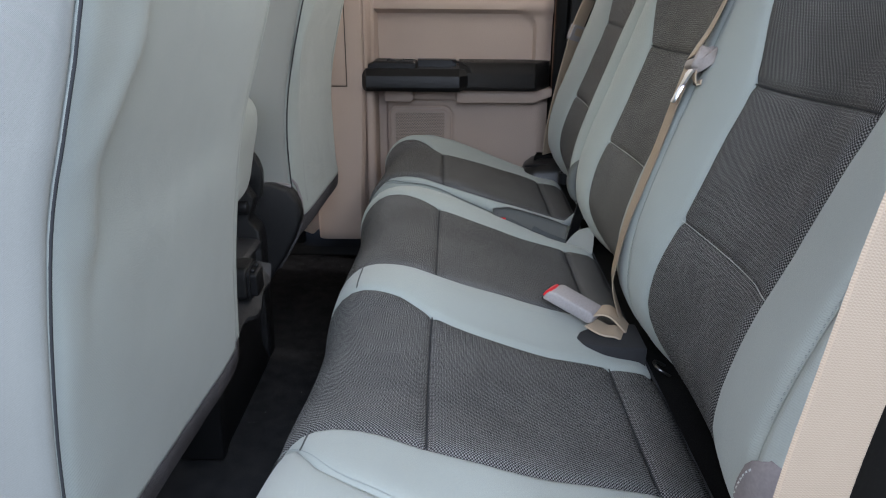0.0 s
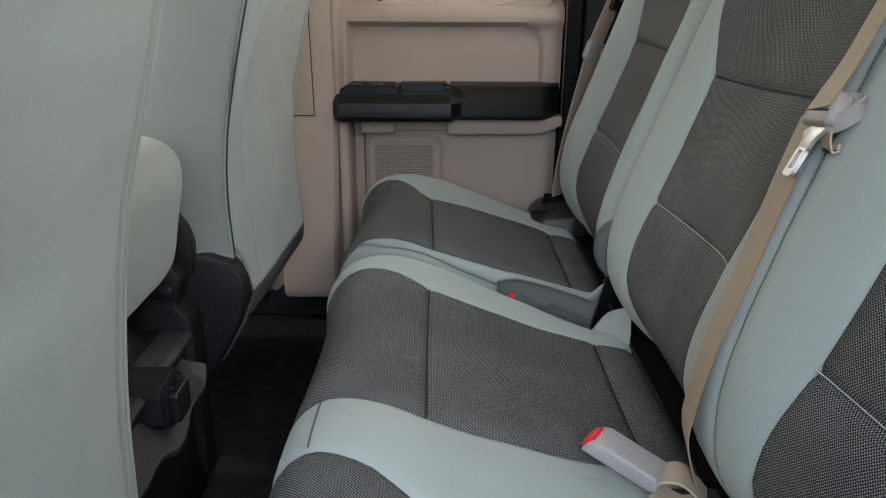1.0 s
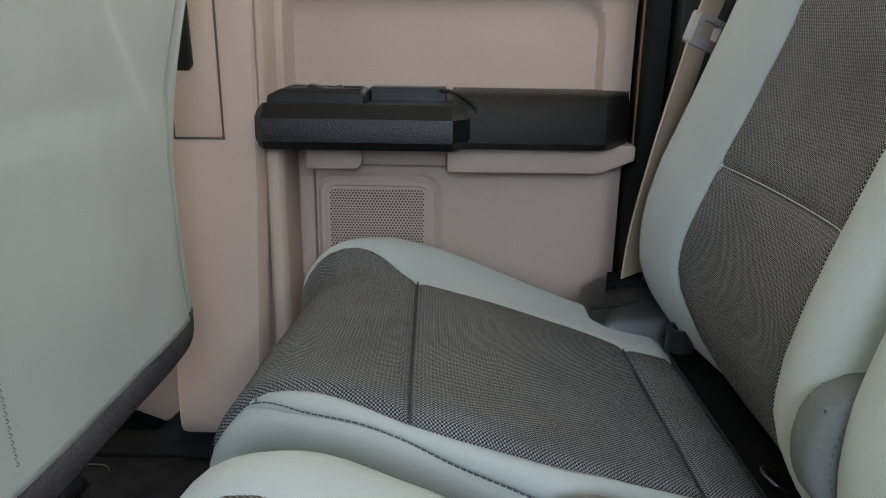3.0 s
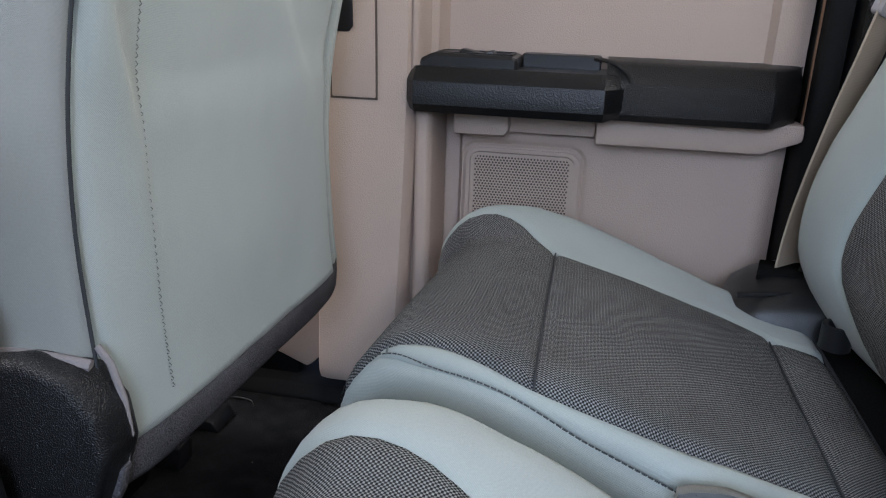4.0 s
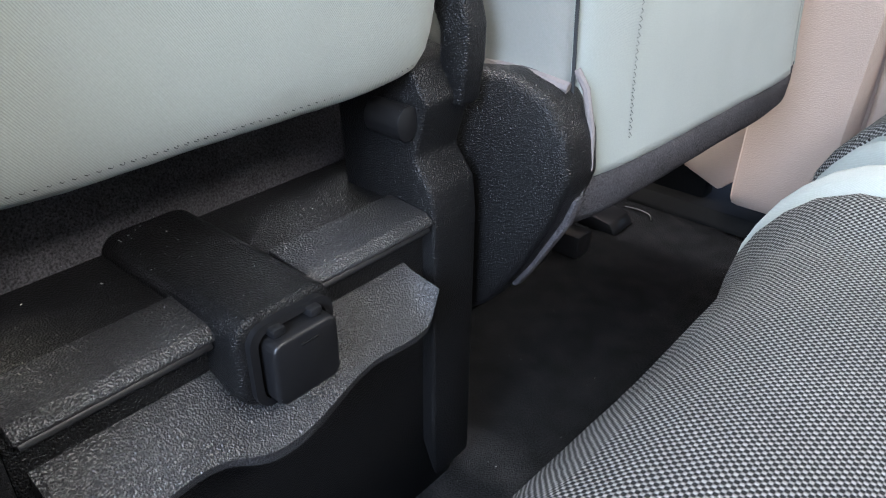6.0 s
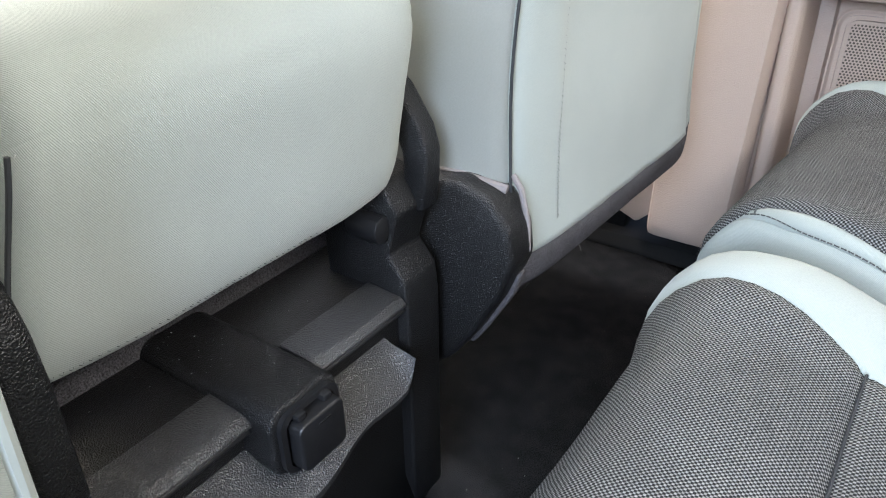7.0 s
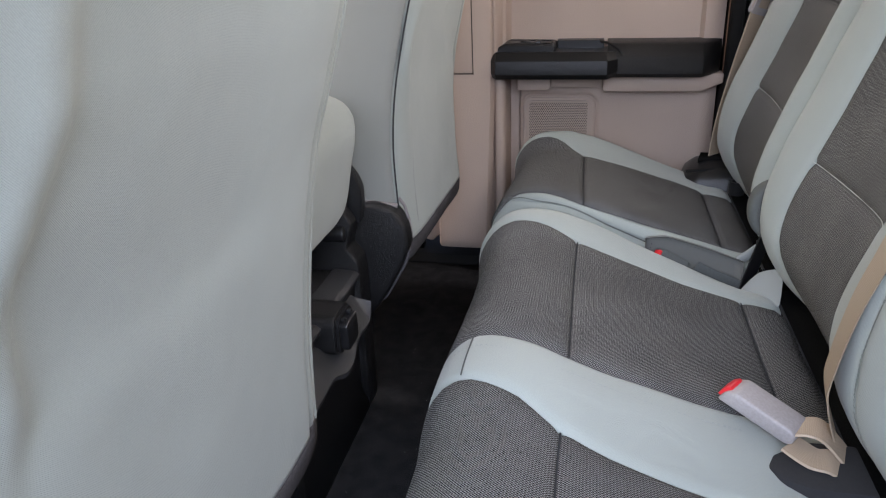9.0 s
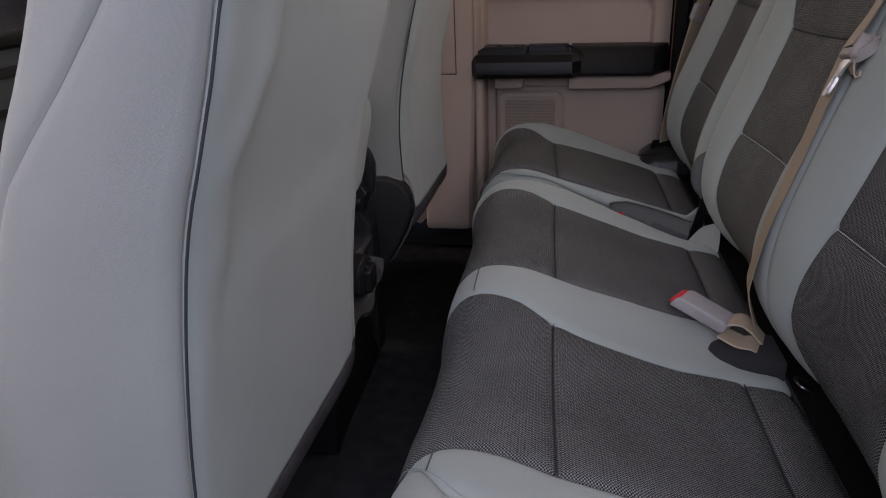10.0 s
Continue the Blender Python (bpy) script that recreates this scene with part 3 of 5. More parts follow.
part("panel_gap", prism([(-0.3205, 0.5195), (-0.2555, 0.5195), (-0.2570, 0.7355), (-0.2640, 0.7535), (-0.29, 0.7565), (-0.3205, 0.7565)], 1, 1.9968, 2.02), M_HOLE_SHADE, bp, "dark gap round the access panel")
part("slot", prism([(-0.315, 0.605), (-0.293, 0.605), (-0.287, 0.612), (-0.290, 0.735), (-0.315, 0.735)], 1, 1.9925, 2.015, 0.002), M_GLOSS, bp, "dark belt slot")

# far front door
fd = empty("door_2", "closed beige front cab door with black armrest", "door", kind="structure")
part("trim_panel", prism([(-1.75, 0.07), (-0.44, 0.07), (-0.44, 0.80), (-0.62, 0.76), (-0.72, 0.70), (-0.80, 0.655), (-0.90, 0.625), (-1.75, 0.61)], 1, 2.09, 2.16, 0.006), M_BEIGE, fd, "beige grained plastic trim panel")
part("armrest", prism([(-1.25, 0.49), (-0.80, 0.485), (-0.78, 0.572), (-1.2, 0.575), (-1.25, 0.565)], 1, 2.0, 2.092, 0.012, 3), M_BLACK, fd, "black front door armrest")
part("armrest_trim", prism([(-1.25, 0.574), (-0.79, 0.571), (-0.79, 0.590), (-1.25, 0.592)], 1, 2.05, 2.093, 0.003), M_GLOSS, fd)
part("map_pocket", prism([(-1.2, 0.20), (-0.7, 0.20), (-0.7, 0.47), (-1.15, 0.49)], 1, 2.04, 2.093, 0.01), M_GLOSS, fd)
part("pull_handle", prism([(-1.62, 0.50), (-1.38, 0.50), (-1.34, 0.60), (-1.40, 0.72), (-1.62, 0.72)], 1, 2.03, 2.092, 0.012), M_BLACK, fd)
part("window_frame", frame_ring(rounded_each(-1.75, 0.60, -0.42, 1.29, (0.05, 0.05, 0.05, 0.40), 12), rounded_each(-1.66, 0.655, -0.605, 1.25, (0.12, 0.12, 0.09, 0.36), 12), 1, 2.086, 2.15), M_BEIGE, fd)
part("pane", box((-1.70, 2.155, 0.61), (-0.44, 2.159, 1.24)), M_GLASS, fd).visible_shadow = False

part("kick_trim", prism([(-0.80, 0.055), (-0.405, 0.055), (-0.405, 0.26), (-0.47, 0.31), (-0.80, 0.31)], 1, 2.055, 2.0895, 0.006), M_RUBBER, fd, "black lower kick trim")

# near front door and front end, which close the cab round the seats
nd = empty("door_3", "closed beige front cab door", "door", kind="structure")
part("trim_panel", box((-1.75, 0.30, 0.07), (-0.50, 0.36, 0.74), 0.01), M_BEIGE, nd)
dash = empty("dashboard", "black and grey plastic dashboard across the cab", "dashboard", kind="structure")
part("body", prism([(-1.85, 0.10), (-1.5, 0.20), (-1.40, 0.40), (-1.40, 0.62), (-1.85, 0.62)], 1, 0.36, 2.09, 0.02), M_POCKET2, dash, "grey plastic lower panel")
part("top_pad", prism([(-1.85, 0.62), (-1.38, 0.625), (-1.37, 0.665), (-1.43, 0.72), (-1.85, 0.80)], 1, 0.36, 2.09, 0.012), M_BLACK, dash, "black grained top pad")
part("vent_strip", box((-1.45, 0.40, 0.548), (-1.392, 2.05, 0.575), 0.004), M_GLOSS, dash, "dark vent strip")
part("glovebox_gap", box((-1.45, 0.40, 0.455), (-1.392, 2.05, 0.475), 0.003), M_GLOSS, dash)

# ---- rear bench ----
CUSH = Curve2([(-0.108, 0.10), (-0.134, 0.16), (-0.149, 0.24), (-0.152, 0.30), (-0.140, 0.350), (-0.107, 0.384), (-0.053, 0.392), (0.0, 0.384), (0.10, 0.356), (0.235, 0.315), (0.268, 0.307), (0.288, 0.300), (0.297, 0.284)])
U_SEAM = CUSH.find(0, 0.0, 0.2)
U_CREASE = CUSH.find(0, 0.235, 0.3)
U_FRONT = 0.0


def cushion_surface(y0, y1, height, r=0.032):
    """y0, y1: the sides, over which the cloth wraps down; height(u, y): padding above the profile."""
    q = r * math.pi / 2

    def S(u, v):
        drop, y, ya, yb = 0.0, v, y0(u), y1(u)
        if v > yb - r:
            e = v - (yb - r)
            y, drop = (yb - r + r * math.sin(e / r), r * (1 - math.cos(e / r))) if e < q else (yb, r + e - q)
        elif v < ya + r:
            e = (ya + r) - v
            y, drop = (ya + r - r * math.sin(e / r), r * (1 - math.cos(e / r))) if e < q else (ya, r + e - q)
        p = CUSH.at(u)
        n = CUSH.normal(u)
        p = p + n * height(u, y)
        if drop:
            c = Vector((min(max(p.x, -0.07), 0.25), 0.12))
            d = c - p
            p = p + d.normalized() * min(drop, d.length * 0.95)
        return Vector((p.x, y, p.y))
    return S


def by_x(points):
    """A boundary y(u) given by places (x, y) along the top; x below -0.15 stands for the front face."""
    f = ramp([((CUSH.find(0, x, 0.22) if x > -0.135 else 0.0), y) for x, y in points])
    return f


far_in = by_x([(-0.2, 1.585), (-0.128, 1.570), (-0.08, 1.552), (0.0, 1.517), (0.1, 1.520), (0.225, 1.548), (0.32, 1.55)])
far_out = by_x([(-0.2, 1.945), (-0.128, 1.955), (-0.07, 1.940), (0.0, 1.893), (0.12, 1.870), (0.20, 1.845), (0.245, 1.832), (0.32, 1.830)])
mid_in = by_x([(-0.2, 1.100), (-0.128, 1.093), (-0.09, 1.085), (0.0, 1.050), (0.12, 1.040), (0.225, 1.056), (0.32, 1.056)])
mid_out = by_x([(-0.2, 1.430), (-0.128, 1.434), (-0.07, 1.424), (0.0, 1.392), (0.1, 1.368), (0.225, 1.356), (0.32, 1.356)])
near_in = by_x([(-0.2, 0.640), (-0.128, 0.655), (-0.06, 0.642), (0.0, 0.622), (0.12, 0.625), (0.225, 0.656), (0.32, 0.656)])
near_out = by_x([(-0.2, 1.005), (-0.128, 1.002), (-0.06, 0.974), (0.0, 0.935), (0.1, 0.912), (0.23, 0.918), (0.32, 0.918)])


def rise(u):
    """How far the side bolsters stand up along the cushion."""
    x = CUSH.at(u)
    return max(0.0, min(1.0, (u - 0.12) / 0.12)) * max(0.0, min(1.0, (0.27 - x.x) / 0.12))


def h_small(u, y):
    c = ramp([(1.48, 0.022), (1.52, 0.020), (1.60, 0.010), (1.72, 0.0), (1.86, -0.010), (1.90, -0.012), (1.95, 0.008), (1.99, 0.012)])
    return c(y) * rise(u) * (1 - 0.7 * ease(CUSH.at(u).x / 0.2))


def h_large(u, y):
    c = ramp([(0.46, 0.016), (0.56, 0.016), (0.66, 0.006), (0.78, -0.005), (0.92, -0.008), (1.0, 0.004), (1.06, 0.004), (1.22, -0.004), (1.38, -0.003), (1.44, 0.012), (1.50, 0.012)])
    return c(y) * rise(u)


def bench_cushion(bench, label, y0, y1, height, insets, bolsters):
    """A split bench cushion: sewn dark inserts, pale bolsters and side walls round a foam core."""
    S = cushion_surface(y0, y1, height)
    top = part("cushion", box((-0.11, y0(0.4) + 0.03, FLOOR), (0.30, y1(0.4) - 0.03, 0.255), 0.02), M_GCARPET, bench, label)
    for a, b in insets:
        part_of = [(U_FRONT, U_SEAM, "front_insert"), (U_SEAM, U_CREASE, "seat_insert"), (U_CREASE, CUSH.length, "rear_insert")]
        for ua, ub, nm in part_of:
            panel(nm, S, ua, ub, a, b, M_DARK, top, "charcoal woven cloth insert", puff=0.003)
    for a, b in bolsters:
        panel("bolster", S, U_FRONT, CUSH.length, a, b, M_LIGHT, top, "pale grey cloth bolster", seams=(0, 0, 1, 1), step=0.014)
    return top, S


far_side = by_x([(-0.2, 1.582), (-0.128, 1.565), (-0.085, 1.532), (0.0, 1.500), (0.05, 1.488), (0.3, 1.478)])
near_side = by_x([(-0.2, 0.615), (-0.128, 0.640), (-0.085, 0.575), (0.0, 0.520), (0.05, 0.508), (0.3, 0.50)])
bench_small = empty("rear_bench", "narrow rear bench section in charcoal and pale grey cloth", "bench seat", "rear bench sections")
bench_large = empty("rear_bench", "wide two-place rear bench section in charcoal and pale grey cloth", "bench seat", "rear bench sections")
small_y0 = by_x([(-0.2, 1.562), (-0.128, 1.552), (-0.05, 1.526), (0.0, 1.513), (0.1, 1.506), (0.32, 1.502)])
small_y1 = by_x([(-0.2, 1.985), (-0.05, 1.990), (0.1, 1.978), (0.2, 1.962), (0.25, 1.952), (0.32, 1.938)])
large_y0 = by_x([(-0.2, 0.475), (0.32, 0.470)])
large_y1 = by_x([(-0.2, 1.490), (-0.128, 1.492), (-0.05, 1.484), (0.0, 1.468), (0.1, 1.440), (0.22, 1.420), (0.32, 1.415)])
small, S_small = bench_cushion(bench_small, "narrow rear bench cushion in charcoal and pale grey cloth", small_y0, small_y1, h_small, [(far_in, far_out)],
                               [(lambda u: small_y0(u) - 0.17, far_side), (far_side, far_in), (far_out, lambda u: small_y1(u) + 0.15)])
large, S_large = bench_cushion(bench_large, "wide two-place rear bench cushion in charcoal and pale grey cloth", large_y0, large_y1, h_large, [(near_in, near_out), (mid_in, mid_out)],
                               [(0.33, near_side), (near_side, near_in), (near_out, mid_in), (mid_out, lambda u: large_y1(u) + 0.15)])

# backrests
BACK = Curve2([(0.360, 0.281), (0.331, 0.309), (0.306, 0.345), (0.288, 0.388), (0.287, 0.425), (0.302, 0.50), (0.337, 0.60), (0.370, 0.69), (0.408, 0.80), (0.452, 0.925), (0.472, 0.965), (0.510, 0.985)])
B_LOW, B_UP = BACK.find(1, 0.523), BACK.find(1, 0.690)
B_TOP = BACK.length


seam_tilt = ramp([(0.50, 0.0), (0.64, 0.006), (0.91, -0.006), (1.0, 0.0), (1.08, 0.006), (1.36, -0.006), (1.45, 0.0), (1.53, 0.004), (1.80, 0.006), (1.92, 0.0)])


def back_surface(y0, y1, height, r=0.032):
    q = r * math.pi / 2

    def S(u, v):
        drop, y = 0.0, v
        if v > y1 - r:
            e = v - (y1 - r)
            y, drop = (y1 - r + r * math.sin(e / r), r * (1 - math.cos(e / r))) if e < q else (y1, r + e - q)
        elif v < y0 + r:
            e = (y0 + r) - v
            y, drop = (y0 + r - r * math.sin(e / r), r * (1 - math.cos(e / r))) if e < q else (y0, r + e - q)
        # the cross seams climb a little towards the near side of each place
        u += seam_tilt(v) * min(1.0, u / 0.1) * min(1.0, max(0.0, (BACK.length - u) / 0.1))
        p = BACK.at(u)
        n = BACK.normal(u)
        p = p + n * height(u, y)
        return Vector((p.x + drop * 0.97, y, p.y - drop * 0.2))
    return S


def by_z(points):
    return ramp([(BACK.find(1, z), y) for z, y in points])


bf_in = by_z([(0.29, 1.575), (0.40, 1.545), (0.50, 1.534), (0.60, 1.532), (0.69, 1.537), (0.78, 1.525), (1.1, 1.52)])
bf_out = by_z([(0.29, 1.745), (0.35, 1.785), (0.41, 1.812), (0.50, 1.803), (0.60, 1.798), (0.69, 1.802), (0.78, 1.832), (0.90, 1.85), (1.1, 1.85)])
bm_in = by_z([(0.29, 1.160), (0.40, 1.118), (0.46, 1.103), (0.55, 1.086), (0.63, 1.075), (0.69, 1.066), (0.78, 1.04), (0.90, 1.03), (1.1, 1.03)])
bm_out = by_z([(0.29, 1.325), (0.36, 1.362), (0.42, 1.368), (0.53, 1.357), (0.62, 1.357), (0.69, 1.362), (0.78, 1.402), (0.90, 1.41), (1.1, 1.41)])
bn_in = by_z([(0.29, 0.70), (0.36, 0.662), (0.42, 0.652), (0.53, 0.643), (0.62, 0.634), (0.69, 0.628), (0.78, 0.60), (0.90, 0.58), (1.1, 0.58)])
bn_out = by_z([(0.29, 0.885), (0.37, 0.925), (0.44, 0.925), (0.53, 0.909), (0.62, 0.908), (0.69, 0.907), (0.78, 0.94), (0.90, 0.96), (1.1, 0.96)])


def hb_small(u, y):
    return ramp([(1.46, 0.028), (1.51, 0.030), (1.56, 0.012), (1.67, 0.0), (1.78, 0.003), (1.85, 0.022), (1.93, 0.030)])(y) * min(1.0, 0.25 + u / 0.25)


def hb_large(u, y):
    return ramp([(0.46, 0.030), (0.56, 0.032), (0.65, 0.018), (0.70, 0.006), (0.80, 0.0), (0.90, 0.006), (0.96, 0.024), (1.02, 0.030), (1.07, 0.024), (1.13, 0.006), (1.24, 0.0), (1.34, 0.006), (1.40, 0.028), (1.46, 0.030)])(y) * min(1.0, 0.25 + u / 0.25)


def bench_back(bench, label, y0, y1, height, insets, bolsters):
    S = back_surface(y0, y1, height)
    core = prism([(0.37, 0.30), (0.50, 0.30), (0.555, 0.6), (0.555, 0.97), (0.51, 0.97), (0.37, 0.55)], 1, y0 + 0.03, y1 - 0.03, 0.01)
    top = part("backrest", core, M_GCARPET, bench, label)
    for a, b in insets:
        for ua, ub, nm in ((0.0, B_LOW, "lower_insert"), (B_LOW, B_UP, "middle_insert"), (B_UP, B_TOP, "upper_insert")):
            panel(nm, S, ua, ub, a, b, M_DARK, top, "charcoal woven cloth insert", puff=0.003)
    for a, b in bolsters:
        panel("bolster", S, 0.0, B_TOP, a, b, M_LIGHT, top, "pale grey cloth bolster", seams=(0, 0, 1, 1), step=0.014)
    return top, S


belt_side = by_z([(0.29, 0.970), (0.46, 0.990), (0.56, 1.004), (0.66, 1.014), (0.78, 1.018), (1.1, 1.02)])
bsmall, SB_small = bench_back(bench_small, "narrow rear bench backrest in charcoal and pale grey cloth", 1.464, 1.930, hb_small, [(bf_in, bf_out)], [(1.464 - 0.09, bf_in), (bf_out, 1.930 + 0.10)])
blarge, SB_large = bench_back(bench_large, "wide rear bench backrest in charcoal and pale grey cloth", 0.500, 1.456, hb_large, [(bn_in, bn_out), (bm_in, bm_out)],
                              [(0.400, 0.532), (0.532, bn_in), (bn_out, belt_side), (belt_side, bm_in), (bm_out, 1.456 + 0.09)])


def flap_surface(u, v):
    return SB_large(u, v) + Vector((-0.005, -0.001, 0.001))


flap_edge = by_z([(0.29, 0.566), (0.36, 0.562), (0.40, 0.553), (0.425, 0.543), (0.442, 0.531), (0.453, 0.516)])
flap = panel("hinge_flap", flap_surface, 0.0, BACK.find(1, 0.455), 0.455, flap_edge, M_SLEEVE, blarge, "mauve-grey stitched cloth flap", seams=(0, 1, 0, 1), step=0.01, groove=0.003)
part("flap_stitching", dashes(flap_surface, [(BACK.find(1, z), flap_edge(BACK.find(1, z)) - 0.009) for z in (0.32, 0.36, 0.39, 0.415, 0.433, 0.444)]), M_STITCH, flap)
part("edge_seam", dashes(SB_large, [(u, 0.530) for u in np.linspace(BACK.find(1, 0.48), B_TOP * 0.8, 14)], length=0.003, gap=0.0022, width=0.0006, lift=0.0002), M_STITCH2, blarge)
for ya, yb, wide in ((0.50, 1.44, "wide"), (1.50, 1.91, "narrow")):
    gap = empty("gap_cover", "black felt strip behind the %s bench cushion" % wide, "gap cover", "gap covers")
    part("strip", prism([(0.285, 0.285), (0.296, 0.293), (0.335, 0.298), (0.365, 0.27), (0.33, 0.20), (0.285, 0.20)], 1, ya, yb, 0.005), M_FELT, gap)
    part("edge_binding", tube([(0.295, ya + 0.01 + (yb - ya - 0.02) * i / 40, 0.2935) for i in range(41)], 0.0022, 6), M_PIPE, gap, "dark bound front edge")


# ---- front seats ----
def front_seat(label, y0, y1, pipe, depth, fold, crease, hollow, skew=0.0, seam_slope=0.4):
    """Backrest of a front seat seen from behind: back panel, two side panels, piping, carpet hem, hinge covers, base."""
    top = empty("front_seat", label, "car seat", "front seats")
    c = Curve2([(x, z) for z, x in pipe])
    amount = ramp([(0.42, 0.0), (0.50, 0.25), (0.56, 0.35), (0.60, 1.0), (0.72, 1.0), (0.9, 0.6), (1.1, 0.2)])
    w = y1 - y0

    def back(u, v):
        p = c.at(u)
        t = (v - y0) / w
        t = min(max(t, -0.02), 1.02)
        k = p.y
        bulge = fold[0] * (1 - abs(2 * t - 1) ** 6) + skew * t
        # soft roll beside a crease, beyond which the middle of the cover sinks in
        a = fold[1] * amount(k)
        d, e = t - crease(k), t - hollow(k)
        bulge += 0.7 * a * math.exp(-((d + 0.02) / 0.035) ** 2)
        bulge -= a * ease(d / 0.035) * (1 - ease((t - 0.45) / 0.5))
        bulge -= 0.6 * a * ease(e / 0.06) * (1 - ease((t - 0.90) / 0.08))
        return Vector((p.x + bulge, v, p.y))

    u0 = 0.0
    flip = -1
    panel("back_panel", back, u0, c.length, y0 + 0.004, y1 - 0.03, M_LIGHT, top, "pale grey cloth back panel", seams=(0, 0, 1, 1), flip=flip, step=0.0075)
    panel("back_edge", back, u0, c.length, y1 - 0.03, y1 - 0.004, M_LIGHT, top, seams=(0, 0, 1, 1), flip=flip)

    def side(y, out):
        def S(u, v):
            p = c.at(u)
            d = v / depth(p.y)
            return Vector((p.x + (skew if out > 0 else 0.0) - v * 0.98, y + out * (0.016 * math.sin(math.pi * min(1, d * 1.0)) + 0.010 * d), p.y - v * 0.08))
        return S
    for y, out in ((y0, -1), (y1, 1)):
        S = side(y, out)
        ua = c.find(1, 0.385 if y0 > 1 else 0.345)
        front = lambda u: depth(c.at(u).y)
        seam = lambda u: front(u) * min(0.93, max(0.50, 0.93 - (c.at(u).y - 0.68) * seam_slope))
        panel("side_panel", S, ua, c.length, 0.003, seam, M_SIDE, top, "warm grey cloth side panel", seams=(0, 0, 1, 1), flip=-out)
        panel("front_bolster", S, ua, c.length, seam, front, M_SIDE, top, seams=(0, 0, 1, 1), flip=-out)
        if out > 0:
            pts = [Vector((c.at(s).x + skew - 0.004, y - 0.004, c.at(s).y)) for s in np.linspace(0.0, c.length, 40)]
            part("edge_roll", tube(pts, 0.0048, 10), M_LIGHT, top)
            continue
        pts = [Vector((c.at(s).x + 0.001, y, c.at(s).y)) for s in np.linspace(c.find(1, 0.34), c.length, 40)]
        part("piping", tube(pts, 0.0014), M_PIPE, top, "dark piping along the seam")
    for v0, v1 in ((y0 + 0.062, y0 + 0.066), (y1 - 0.036, y1 - 0.034))[0 if y0 > 1 else 1:]:
        part("topstitch", dashes(back, [(u, v0 + (v1 - v0) * u / c.length) for u in np.linspace(0.02, c.length * 0.85, 12)], length=0.0042, gap=0.0016, width=0.0006, lift=0.0012), M_POCKET2 if y0 > 1 else M_STITCH2, top)
    # front of the backrest
    bm = bmesh.new()
    rows = []
    for s in np.linspace(c.find(1, 0.385), c.length, 14):
        p = c.at(s)
        dd = depth(p.y)
        rows.append([bm.verts.new((p.x - dd * 0.98 - 0.03 * math.sin(math.pi * k / 8), y0 + w * k / 8, p.y - dd * 0.08)) for k in range(9)])
    for a, b in zip(rows, rows[1:]):
        for i in range(8):
            bm.faces.new([a[i], a[i + 1], b[i + 1], b[i]])
    part("front_pad", bm, M_LIGHT, top)
    # carpet hem under the back panel
    h = Curve2([(c.at(0).x - 0.001, c.at(0).y + 0.004), (c.at(0).x - 0.001, c.at(0).y - 0.019), (c.at(0).x - 0.004, c.at(0).y - 0.034), (c.at(0).x - 0.020, c.at(0).y - 0.050), (c.at(0).x - 0.05, c.at(0).y - 0.066), (c.at(0).x - 0.11, c.at(0).y - 0.072)])

    def hem(u, v):
        p = h.at(u)
        t = (v - y0) / w
        return Vector((p.x + fold[0] * (1 - abs(2 * t - 1) ** 6) + skew * t, v, p.y))
    panel("carpet_hem", hem, 0.0, h.length, y0 + 0.004, y1 - 0.004, M_GCARPET, top, "charcoal carpet hem", seams=(0, 0, 0, 0))
    part("seat_base", box((-0.95, y0 + 0.10, FLOOR), (c.at(0).x - 0.20, y1 - 0.10, 0.24), 0.02), M_FELT, top)
    part("seat_cushion", box((-1.0, y0 - 0.01, 0.241), (c.at(0).x - 0.09, y1 + 0.01, 0.42), 0.04, 4), M_LIGHT, top)
    return top, c


far_pipe = [(0.333, -0.292), (0.36, -0.295), (0.42, -0.2985), (0.50, -0.300), (0.58, -0.293), (0.66, -0.277), (0.74, -0.257), (0.80, -0.240), (0.90, -0.207), (1.05, -0.157), (1.20, -0.107)]
near_pipe = [(0.292, -0.314), (0.34, -0.312), (0.39, -0.309), (0.446, -0.304), (0.53, -0.293), (0.60, -0.281), (0.645, -0.270), (0.684, -0.257), (0.72, -0.2455), (0.75, -0.236), (0.80, -0.222), (0.92, -0.182), (1.05, -0.14), (1.20, -0.09)]
fseat, far_c = front_seat("pale grey cloth front passenger seat with dark piping", 1.457, 1.886, far_pipe, ramp([(0.5, 0.190), (1.3, 0.10)]), (0.014, 0.010), ramp([(0.46, 0.16), (0.585, 0.10), (0.646, 0.055), (0.696, 0.07), (0.769, 0.12), (0.9, 0.14)]), ramp([(0.42, 0.92), (0.50, 0.88), (0.616, 0.68), (0.682, 0.55), (0.72, 0.60), (0.764, 0.72), (0.9, 0.85)]), 0.018)
nseat, near_c = front_seat("pale grey cloth front driver seat with dark piping", 0.565, 1.030, near_pipe, ramp([(0.38, 0.225), (0.50, 0.196), (0.62, 0.170), (0.72, 0.156), (0.80, 0.139), (1.2, 0.10)]), (0.012, 0.0065), ramp([(0.46, 0.07), (0.55, 0.08), (0.59, 0.105), (0.625, 0.10), (0.665, 0.09), (0.71, 0.13), (0.747, 0.165), (0.78, 0.17), (0.9, 0.18)]), lambda k: 2.0, 0.021, 3.2)


